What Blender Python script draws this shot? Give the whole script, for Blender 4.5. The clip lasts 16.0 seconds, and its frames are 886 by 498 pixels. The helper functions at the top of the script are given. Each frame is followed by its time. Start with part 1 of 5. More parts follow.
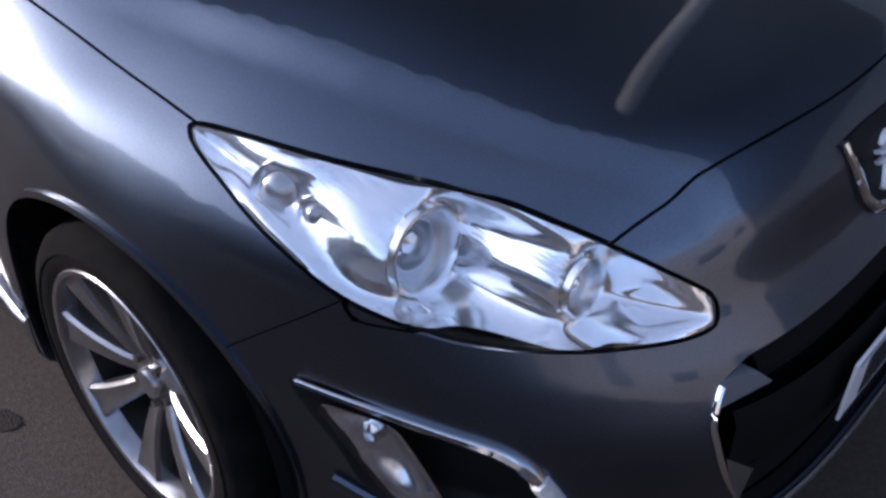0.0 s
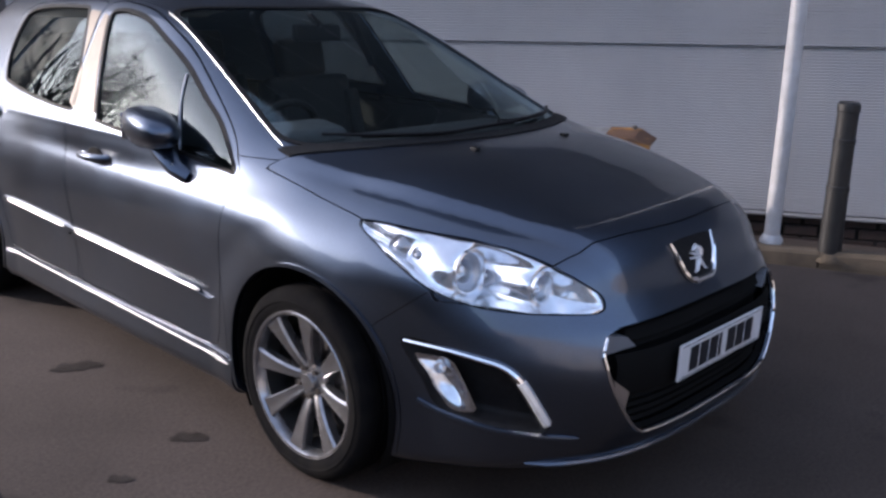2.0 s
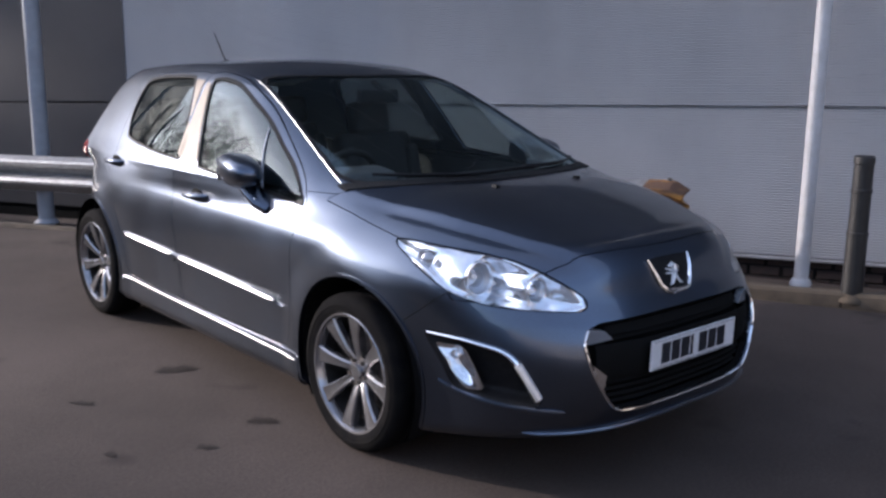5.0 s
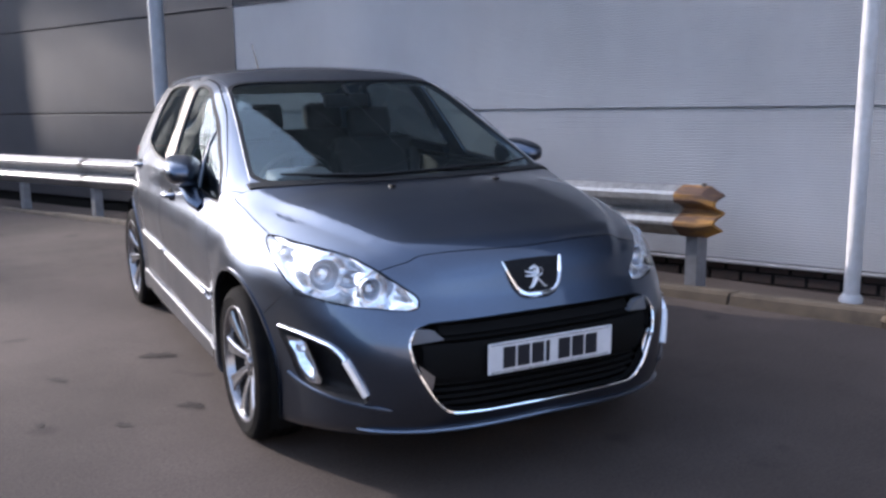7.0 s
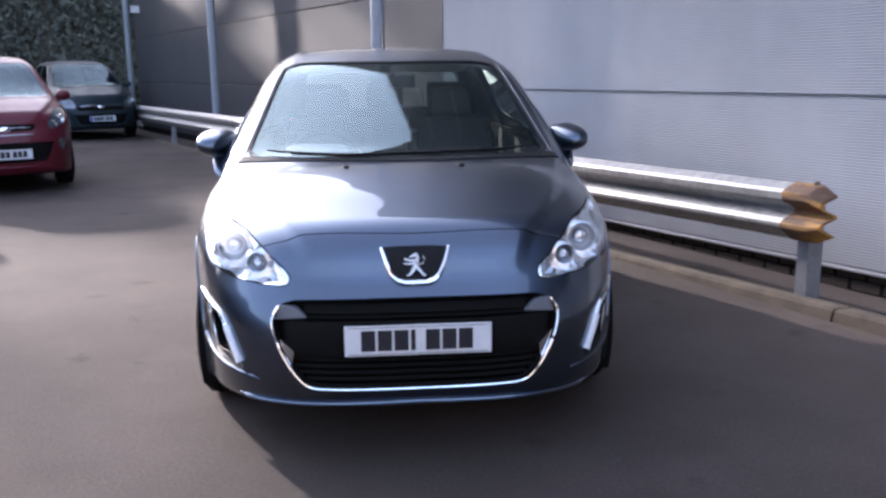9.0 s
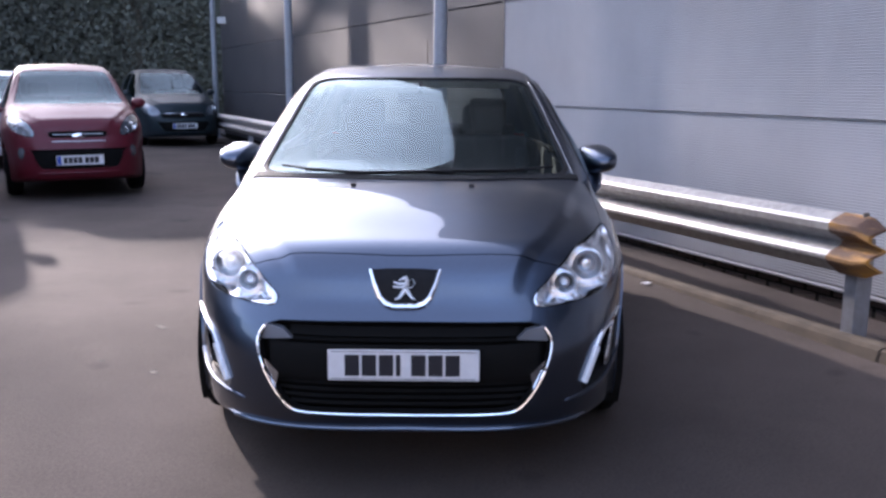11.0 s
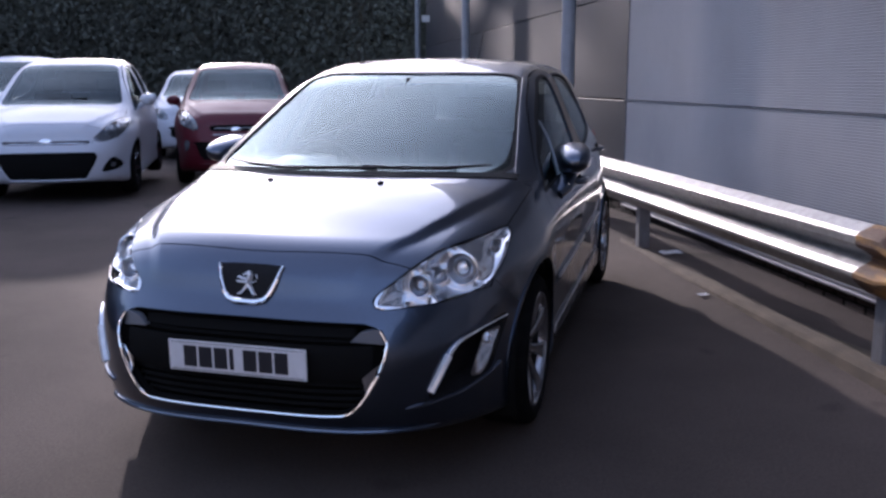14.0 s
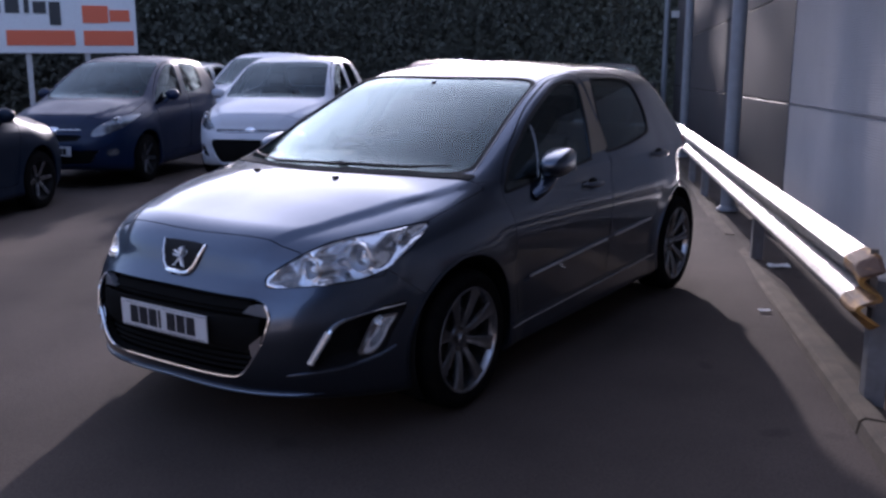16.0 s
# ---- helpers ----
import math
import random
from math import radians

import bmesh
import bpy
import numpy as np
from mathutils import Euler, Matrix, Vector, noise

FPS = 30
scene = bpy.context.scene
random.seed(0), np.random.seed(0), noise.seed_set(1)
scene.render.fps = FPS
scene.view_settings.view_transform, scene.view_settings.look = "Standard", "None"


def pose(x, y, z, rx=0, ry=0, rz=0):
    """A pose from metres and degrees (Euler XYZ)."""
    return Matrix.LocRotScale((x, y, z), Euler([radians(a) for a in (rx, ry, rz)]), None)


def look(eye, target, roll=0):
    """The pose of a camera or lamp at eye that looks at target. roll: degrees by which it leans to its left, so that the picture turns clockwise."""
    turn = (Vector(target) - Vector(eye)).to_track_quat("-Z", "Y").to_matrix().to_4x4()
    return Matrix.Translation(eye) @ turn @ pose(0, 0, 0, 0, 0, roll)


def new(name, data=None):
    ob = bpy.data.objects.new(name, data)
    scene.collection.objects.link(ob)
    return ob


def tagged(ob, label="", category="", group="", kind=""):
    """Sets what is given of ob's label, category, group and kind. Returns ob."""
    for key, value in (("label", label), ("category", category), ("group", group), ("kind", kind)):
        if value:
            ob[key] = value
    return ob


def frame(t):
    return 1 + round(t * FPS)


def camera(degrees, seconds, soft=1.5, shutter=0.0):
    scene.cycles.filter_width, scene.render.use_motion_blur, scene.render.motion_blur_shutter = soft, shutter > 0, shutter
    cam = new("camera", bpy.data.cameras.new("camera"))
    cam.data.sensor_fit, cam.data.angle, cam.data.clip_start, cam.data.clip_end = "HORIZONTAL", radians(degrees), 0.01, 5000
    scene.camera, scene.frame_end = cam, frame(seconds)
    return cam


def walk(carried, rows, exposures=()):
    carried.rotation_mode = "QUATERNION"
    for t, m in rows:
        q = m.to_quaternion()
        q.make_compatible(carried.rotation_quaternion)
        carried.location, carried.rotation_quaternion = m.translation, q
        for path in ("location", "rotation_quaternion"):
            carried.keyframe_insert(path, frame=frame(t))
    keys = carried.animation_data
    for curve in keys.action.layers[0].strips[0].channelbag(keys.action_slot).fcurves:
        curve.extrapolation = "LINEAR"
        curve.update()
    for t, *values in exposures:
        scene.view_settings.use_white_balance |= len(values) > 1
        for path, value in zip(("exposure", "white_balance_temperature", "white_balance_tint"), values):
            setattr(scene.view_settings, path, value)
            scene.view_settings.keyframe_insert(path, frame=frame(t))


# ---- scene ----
cam = camera(51.0, 16.0, soft=2.8)
PATH = [
    (0, (-1.386, -2.498, 1.436), (-0.17, -1.387, 0.301), 0.1),
    (0.5, (-1.683, -2.705, 1.472), (-0.327, -1.547, 0.567), 0.9),
    (1, (-1.962, -3.003, 1.488), (-0.592, -1.741, 0.76), 0.7),
    (1.5, (-2.278, -3.21, 1.488), (-0.881, -1.913, 0.885), 1.7),
    (2, (-2.533, -3.46, 1.513), (-1.127, -2.141, 0.979), 1.3),
    (2.5, (-2.681, -3.767, 1.51), (-1.33, -2.363, 1.057), 1.3),
    (3, (-2.823, -3.94, 1.513), (-1.51, -2.496, 1.075), 1.2),
    (5.3, (-2.859, -4.231, 1.507), (-1.583, -2.742, 1.113), 0.2),
    (5.5, (-2.783, -4.314, 1.504), (-1.52, -2.814, 1.11), -0.1),
    (6, (-2.539, -4.545, 1.496), (-1.401, -2.946, 1.114), 0.0),
    (6.5, (-2.172, -4.708, 1.485), (-1.151, -3.032, 1.1), 0.1),
    (7, (-1.777, -4.921, 1.474), (-0.888, -3.169, 1.099), -0.8),
    (7.5, (-1.379, -5.134, 1.479), (-0.631, -3.322, 1.083), -0.1),
    (8, (-0.93, -5.206, 1.493), (-0.337, -3.342, 1.078), -0.4),
    (8.5, (-0.505, -5.348, 1.489), (-0.128, -3.427, 1.079), -0.4),
    (9, (-0.195, -5.394, 1.5), (-0.018, -3.446, 1.079), -0.5),
    (9.5, (0.001, -5.317, 1.512), (0.074, -3.361, 1.103), 0.8),
    (10, (0.09, -5.32, 1.515), (0.097, -3.359, 1.119), 0.8),
    (10.2, (0.11, -5.322, 1.52), (0.111, -3.36, 1.132), 0.67),
    (12.3, (0.217, -5.241, 1.491), (0.172, -3.283, 1.086), -0.64),
    (12.5, (0.327, -5.233, 1.485), (0.24, -3.273, 1.094), -1.2),
    (13, (0.731, -5.22, 1.51), (0.505, -3.273, 1.113), -0.3),
    (13.5, (1.096, -5.067, 1.504), (0.717, -3.146, 1.093), 0.1),
    (14, (1.509, -5.007, 1.511), (0.979, -3.121, 1.109), -0.2),
    (14.5, (1.956, -4.978, 1.531), (1.262, -3.145, 1.13), -0.1),
    (15, (2.309, -4.799, 1.536), (1.473, -3.033, 1.108), -0.1),
    (15.5, (2.664, -4.719, 1.54), (1.697, -3.017, 1.132), -0.4),
    (16, (2.997, -4.66, 1.571), (1.904, -3.037, 1.157), 0.0),
]
walk(cam, [(t, look(eye, target, roll)) for t, eye, target, roll in PATH],
     exposures=[(0.0, 0.5, 5450, 21), (1.0, 0.72, 5650, 20), (3.0, 0.78, 5700, 19), (5.5, 0.78, 5600, 18), (6.5, 1.16, 5550, 17), (7.5, 1.52, 5550, 18), (8.2, 1.68, 5550, 18), (9.0, 1.7, 5600, 20), (10.0, 1.6, 5600, 22), (12.5, 1.48, 5700, 25), (13.0, 1.08, 5650, 25), (14.0, 0.72, 5500, 26), (16.0, 0.34, 5350, 28)])

# ---- world, sun, exposure ----
SUN_AZ = math.degrees(math.atan2(-0.53, 0.85))     # compass angle from +y towards +x
SUN_EL = 14.5
world = bpy.data.worlds.new("world")
scene.world = world
world.use_nodes = True
wn = world.node_tree.nodes
sky = wn.new("ShaderNodeTexSky")
sky.sky_type, sky.sun_disc = "NISHITA", False
sky.sun_elevation, sky.sun_rotation = radians(SUN_EL), radians(SUN_AZ)
sky.air_density, sky.dust_density, sky.ozone_density = 1.0, 0.6, 1.5
wn["Background"].inputs["Strength"].default_value = 0.12
# thin bright cloud over the blue
wl = world.node_tree.links
w_tc, w_map, w_nz, w_rp, w_mx = (wn.new("ShaderNode" + k) for k in ("TexCoord", "Mapping", "TexNoise", "ValToRGB", "MixRGB"))
w_map.inputs["Scale"].default_value = (1.0, 1.0, 2.6)
w_nz.inputs["Scale"].default_value, w_nz.inputs["Detail"].default_value, w_nz.inputs["Roughness"].default_value = 1.7, 7.0, 0.55
w_rp.color_ramp.elements[0].position, w_rp.color_ramp.elements[1].position = 0.34, 0.66
w_rp.color_ramp.elements[0].color, w_rp.color_ramp.elements[1].color = (0.0, 0.0, 0.0, 1), (1.0, 1.0, 1.0, 1)
w_gain, w_add = wn.new("ShaderNodeMixRGB"), wn.new("ShaderNodeMixRGB")
w_gain.blend_type, w_add.blend_type = "MULTIPLY", "ADD"
w_mx.inputs["Color1"].default_value, w_mx.inputs["Color2"].default_value = (1.0, 1.0, 1.0, 1), (2.1, 2.0, 1.8, 1)
w_gain.inputs["Fac"].default_value, w_add.inputs["Fac"].default_value = 1.0, 1.0
w_add.inputs["Color2"].default_value = (1.9, 1.9, 2.0, 1)
wl.new(w_tc.outputs["Generated"], w_map.inputs["Vector"])
wl.new(w_map.outputs[0], w_nz.inputs["Vector"])
wl.new(w_nz.outputs["Fac"], w_rp.inputs["Fac"])
wl.new(w_rp.outputs["Color"], w_mx.inputs["Fac"])
wl.new(w_mx.outputs[0], w_gain.inputs["Color2"])
wl.new(sky.outputs[0], w_gain.inputs["Color1"])
wl.new(w_gain.outputs[0], w_add.inputs["Color1"])
# wide white glow of thin haze round the sun
w_dot, w_max, w_pow, w_glow, w_sum = (wn.new("ShaderNode" + k) for k in ("VectorMath", "Math", "Math", "MixRGB", "MixRGB"))
w_dot.operation, w_max.operation, w_pow.operation = "DOT_PRODUCT", "MAXIMUM", "POWER"
w_dot.inputs[1].default_value = (math.sin(radians(SUN_AZ)) * math.cos(radians(SUN_EL)), math.cos(radians(SUN_AZ)) * math.cos(radians(SUN_EL)), math.sin(radians(SUN_EL)))
w_max.inputs[1].default_value, w_pow.inputs[1].default_value = 0.0, 5.0
w_glow.inputs["Color1"].default_value, w_glow.inputs["Color2"].default_value = (0.0, 0.0, 0.0, 1), (20.0, 17.6, 14.8, 1)
w_sum.blend_type, w_sum.inputs["Fac"].default_value = "ADD", 1.0
wl.new(w_tc.outputs["Generated"], w_dot.inputs[0])
wl.new(w_dot.outputs["Value"], w_max.inputs[0])
wl.new(w_max.outputs[0], w_pow.inputs[0])
wl.new(w_pow.outputs[0], w_glow.inputs["Fac"])
wl.new(w_add.outputs[0], w_sum.inputs["Color1"])
wl.new(w_glow.outputs[0], w_sum.inputs["Color2"])
wl.new(w_sum.outputs[0], wn["Background"].inputs["Color"])
sun_data = bpy.data.lights.new("sun", "SUN")
sun_data.energy, sun_data.angle, sun_data.color = 5.0, radians(1.2), (1.0, 0.85, 0.66)
sun = new("sun", sun_data)
se, sa = radians(SUN_EL), radians(SUN_AZ)
sun.matrix_world = look((math.sin(sa) * math.cos(se) * 50, math.cos(sa) * math.cos(se) * 50, math.sin(se) * 50), (0, 0, 0))


# ---- materials ----
def material(name, color, rough=0.5, metal=0.0, coat=0.0, spec=0.5):
    """A principled material: (material, nodes, links, bsdf)."""
    m = bpy.data.materials.new(name)
    m.use_nodes = True
    n, l = m.node_tree.nodes, m.node_tree.links
    b = n["Principled BSDF"]
    b.inputs["Base Color"].default_value = (*color, 1)
    b.inputs["Roughness"].default_value = rough
    b.inputs["Metallic"].default_value = metal
    b.inputs["Coat Weight"].default_value = coat
    b.inputs["Coat Roughness"].default_value = 0.03
    b.inputs["Specular IOR Level"].default_value = spec
    return m, n, l, b


def vary(n, l, b, color, color2, scale, detail=6.0, low=0.35, high=0.65, socket="Base Color", coords="Object", stretch=None):
    """Drive a socket by noise between two colours (or two values)."""
    tc = n.new("ShaderNodeTexCoord")
    nz = n.new("ShaderNodeTexNoise")
    nz.inputs["Scale"].default_value, nz.inputs["Detail"].default_value = scale, detail
    nz.inputs["Roughness"].default_value = 0.6
    src = tc.outputs[coords]
    if stretch:
        mp = n.new("ShaderNodeMapping")
        mp.inputs["Scale"].default_value = stretch
        l.new(src, mp.inputs["Vector"])
        src = mp.outputs[0]
    l.new(src, nz.inputs["Vector"])
    rp = n.new("ShaderNodeValToRGB")
    rp.color_ramp.elements[0].position, rp.color_ramp.elements[1].position = low, high
    as4 = lambda c: (*c, 1) if isinstance(c, tuple) else (c, c, c, 1)
    rp.color_ramp.elements[0].color, rp.color_ramp.elements[1].color = as4(color), as4(color2)
    l.new(nz.outputs["Fac"], rp.inputs["Fac"])
    if socket:
        l.new(rp.outputs["Color"], b.inputs[socket])
    return rp, nz


def bump(n, l, b, scale, strength, distance=0.01, detail=4.0, stretch=None):
    tc = n.new("ShaderNodeTexCoord")
    nz = n.new("ShaderNodeTexNoise")
    nz.inputs["Scale"].default_value, nz.inputs["Detail"].default_value = scale, detail
    src = tc.outputs["Object"]
    if stretch:
        mp = n.new("ShaderNodeMapping")
        mp.inputs["Scale"].default_value = stretch
        l.new(src, mp.inputs["Vector"])
        src = mp.outputs[0]
    l.new(src, nz.inputs["Vector"])
    bp = n.new("ShaderNodeBump")
    bp.inputs["Strength"].default_value, bp.inputs["Distance"].default_value = strength, distance
    l.new(nz.outputs["Fac"], bp.inputs["Height"])
    l.new(bp.outputs["Normal"], b.inputs["Normal"])
    return bp


def simple(name, color, rough=0.5, metal=0.0, coat=0.0, other=None, scale=8.0, grain=0.0, grain_scale=60.0):
    m, n, l, b = material(name, color, rough, metal, coat)
    if other:
        vary(n, l, b, color, other, scale)
    if grain:
        bump(n, l, b, grain_scale, grain)
    return m


def paint(name, color, dark, metal=0.55, rough=0.34, coat=1.0):
    """Car paint: flake under clear coat, a little road film."""
    m, n, l, b = material(name, color, rough, metal, coat)
    vary(n, l, b, dark, color, 420.0, 2.0, 0.3, 0.7)
    vary(n, l, b, rough - 0.03, rough + 0.07, 2.2, 5.0, socket="Roughness")
    vary(n, l, b, 0.022, 0.05, 3.1, 6.0, 0.2, 0.8, socket="Coat Roughness")
    return m


def pane(name, tint, base=0.06, rim=1.0, gloss=(1.0, 1.0, 1.0), rough=0.015):
    """Glass: tinted see-through, more of a mirror at a slant."""
    m = bpy.data.materials.new(name)
    m.use_nodes = True
    n, l = m.node_tree.nodes, m.node_tree.links
    n.remove(n["Principled BSDF"])
    tr, gl, lw, mx = n.new("ShaderNodeBsdfTransparent"), n.new("ShaderNodeBsdfGlossy"), n.new("ShaderNodeLayerWeight"), n.new("ShaderNodeMixShader")
    power, gain = n.new("ShaderNodeMath"), n.new("ShaderNodeMath")
    tr.inputs["Color"].default_value = (*tint, 1)
    gl.inputs["Roughness"].default_value = rough
    gl.inputs["Color"].default_value = (*gloss, 1)
    lw.inputs["Blend"].default_value = 0.5
    power.operation, power.inputs[1].default_value = "POWER", 5.0
    gain.operation, gain.inputs[1].default_value, gain.inputs[2].default_value = "MULTIPLY_ADD", rim * (1.0 - base), base
    l.new(lw.outputs["Facing"], power.inputs[0])
    l.new(power.outputs[0], gain.inputs[0])
    l.new(gain.outputs[0], mx.inputs[0])
    l.new(tr.outputs[0], mx.inputs[1])
    l.new(gl.outputs[0], mx.inputs[2])
    l.new(mx.outputs[0], n["Material Output"].inputs["Surface"])
    return m


PAINT = paint("grey_metallic_paint", (0.048, 0.073, 0.124), (0.028, 0.044, 0.077), 1.0, 0.32)
# tilted silver flakes throw the sun wide
pn, pl_ = PAINT.node_tree.nodes, PAINT.node_tree.links
flake, flake_mix = pn.new("ShaderNodeBsdfGlossy"), pn.new("ShaderNodeMixShader")
flake.inputs["Color"].default_value, flake.inputs["Roughness"].default_value = (0.66, 0.63, 0.55, 1), 0.32
flake_mix.inputs[0].default_value = 0.045
pl_.new(pn["Principled BSDF"].outputs[0], flake_mix.inputs[1])
pl_.new(flake.outputs[0], flake_mix.inputs[2])
pl_.new(flake_mix.outputs[0], pn["Material Output"].inputs["Surface"])
GLASS = pane("windscreen_glass", (0.80, 0.87, 0.86), 0.056, 1.0, (0.80, 0.97, 1.0), 0.045)
GLASS_DARK = pane("tinted_glass", (0.42, 0.47, 0.46), 0.075, 0.85, (0.88, 0.98, 1.0))
FAR_SCREEN = pane("far_windscreen", (0.20, 0.24, 0.26), 0.042, 0.42, (0.72, 0.90, 1.0))
REAR_TINT = pane("rear_tinted_glass", (0.13, 0.15, 0.15), 0.06, 0.7, (0.88, 0.98, 1.0))
PRIVACY = pane("dark_far_glass", (0.10, 0.11, 0.12), 0.045, 0.4, (0.85, 0.97, 1.0))
LENS = pane("lamp_lens", (0.95, 0.96, 0.97), 0.05)
CHROME = simple("chrome", (0.80, 0.81, 0.83), 0.07, 1.0)
REFLECTOR = simple("reflector", (0.90, 0.91, 0.93), 0.13, 0.95, other=(0.84, 0.85, 0.88), scale=30)
BOWL = simple("polished_bowl", (0.90, 0.91, 0.93), 0.24, 1.0)
COLLAR = simple("lamp_collar", (0.62, 0.63, 0.66), 0.28, 0.8)
BRIGHT = simple("bright_moulding", (0.50, 0.50, 0.51), 0.30, 0.75, other=(0.42, 0.42, 0.43), scale=20)
BAR = simple("dull_bright_trim", (0.24, 0.25, 0.27), 0.3, 0.8)
DAYLAMP = simple("daytime_lamp", (0.72, 0.73, 0.74), 0.16, 0.35, 0.5, other=(0.60, 0.61, 0.63), scale=60)
FOG_BOWL = simple("fog_bowl", (0.82, 0.84, 0.88), 0.16, 1.0, other=(0.62, 0.63, 0.67), scale=45)
WEDGE = simple("wedge_grey", (0.16, 0.17, 0.19), 0.3)
BLACK = simple("black_plastic", (0.006, 0.006, 0.007), 0.5, other=(0.010, 0.010, 0.011), scale=40, grain=0.08, grain_scale=300)
BLACK.node_tree.nodes["Principled BSDF"].inputs["Specular IOR Level"].default_value = 0.12
GLOSSBLACK = simple("gloss_black", (0.007, 0.007, 0.009), 0.16)
TRIM = simple("soft_black_trim", (0.009, 0.009, 0.010), 0.65, other=(0.015, 0.015, 0.015), scale=20, grain=0.2, grain_scale=400)
TRIM.node_tree.nodes["Principled BSDF"].inputs["Specular IOR Level"].default_value = 0.15
UNDER = simple("underbody", (0.006, 0.006, 0.006), 0.85)
UNDER.node_tree.nodes["Principled BSDF"].inputs["Specular IOR Level"].default_value = 0.08
RUBBER = simple("tyre_rubber", (0.004, 0.004, 0.005), 0.9, other=(0.009, 0.0085, 0.008), scale=14, grain=0.15, grain_scale=120)
RUBBER.node_tree.nodes["Principled BSDF"].inputs["Specular IOR Level"].default_value = 0.05
ALLOY = simple("alloy", (0.34, 0.34, 0.355), 0.24, 0.9, other=(0.26, 0.26, 0.27), scale=24)
DISC = simple("brake_disc", (0.14, 0.135, 0.13), 0.45, 0.9, other=(0.10, 0.085, 0.075), scale=30)
FILM, n, l, b = material("satin_brown_film", (0.05, 0.045, 0.04), 0.5, 0.0, 0.10, 0.3)
b.inputs["Coat Roughness"].default_value = 0.16
b.inputs["Coat IOR"].default_value = 1.55
vary(n, l, b, (0.26, 0.21, 0.155), (0.22, 0.175, 0.13), 6.0)
PLATE = simple("plate_white", (0.64, 0.65, 0.67), 0.35, other=(0.58, 0.59, 0.61), scale=20)
INK = simple("plate_black", (0.012, 0.014, 0.02), 0.4)
FABRIC = simple("seat_fabric", (0.009, 0.009, 0.010), 0.9, other=(0.015, 0.015, 0.016), scale=60, grain=0.4, grain_scale=500)
DASH = simple("dashboard", (0.010, 0.010, 0.011), 0.75, other=(0.016, 0.016, 0.017), scale=30, grain=0.25, grain_scale=400)
LINING = simple("light_lining", (0.30, 0.29, 0.27), 0.8, other=(0.26, 0.25, 0.24), scale=30)
REDLENS = simple("red_lens", (0.35, 0.015, 0.012), 0.1, coat=1.0)


# ---- mesh helpers ----
def thing(name, label, category, m=None, group="", kind=""):
    ob = new(name)
    ob.matrix_basis = m or Matrix()
    ob.empty_display_size = 0.2
    return tagged(ob, label, category, group, kind)


def link(name, verts, faces, mat, parent=None, label="", smooth=True, normals=None, kind=""):
    me = bpy.data.meshes.new(name)
    me.from_pydata([tuple(v) for v in np.asarray(verts, float).tolist()], [], np.asarray(faces).tolist() if isinstance(faces, np.ndarray) else faces)
    me.materials.append(mat)
    if smooth:
        me.polygons.foreach_set("use_smooth", [True] * len(me.polygons))
    if normals is not None:
        me.normals_split_custom_set_from_vertices([tuple(v) for v in np.asarray(normals, float).tolist()])
    ob = new(name, me)
    if parent is not None:
        ob.parent = parent
    return tagged(ob, label, kind=kind)


def part(name, bm, mat, parent=None, label="", smooth=False, kind="", m=None):
    """Link a bmesh as one mesh object under a thing or a part."""
    me = bpy.data.meshes.new(name)
    bm.to_mesh(me)
    bm.free()
    me.materials.append(mat)
    if smooth:
        me.polygons.foreach_set("use_smooth", [True] * len(me.polygons))
        me.set_sharp_from_angle(angle=radians(38))
    ob = new(name, me)
    if parent is not None:
        ob.parent = parent
    if m is not None:
        ob.matrix_basis = m
    return tagged(ob, label, kind=kind)


def box(sx, sy, sz, m=None, bevel=0.0, segments=2, bm=None):
    """A bevelled box, centred, into a new or a given bmesh."""
    b = bmesh.new()
    bmesh.ops.create_cube(b, size=1.0, matrix=Matrix.Diagonal((sx, sy, sz, 1)))
    if bevel:
        bmesh.ops.bevel(b, geom=b.edges[:], offset=bevel, segments=segments, affect="EDGES", profile=0.6)
    if m is not None:
        b.transform(m)
    return join(bm, b)


def join(bm, b):
    if bm is None:
        return b
    me = bpy.data.meshes.new("scratch")
    b.to_mesh(me)
    b.free()
    bm.from_mesh(me)
    bpy.data.meshes.remove(me)
    return bm


def rod(r1, r2, depth, m=None, sides=16, bm=None, bevel=0.0):
    b = bmesh.new()
    bmesh.ops.create_cone(b, cap_ends=True, segments=sides, radius1=r1, radius2=r2, depth=depth)
    if bevel:
        bmesh.ops.bevel(b, geom=[e for e in b.edges if any(len(f.verts) > 4 for f in e.link_faces)], offset=bevel, segments=2, affect="EDGES")
    if m is not None:
        b.transform(m)
    return join(bm, b)


def lathe(profile, sides=48, m=None, bm=None, closed=False):
    """Spin (radius, height) points round z."""
    b = bmesh.new()
    rings = [[b.verts.new((r * math.cos(2 * math.pi * i / sides), r * math.sin(2 * math.pi * i / sides), h)) for i in range(sides)] for r, h in profile]
    pairs = list(zip(rings, rings[1:])) + ([(rings[-1], rings[0])] if closed else [])
    for a, c in pairs:
        for i in range(sides):
            j = (i + 1) % sides
            b.faces.new((a[i], a[j], c[j], c[i]))
    if m is not None:
        b.transform(m)
    return join(bm, b)


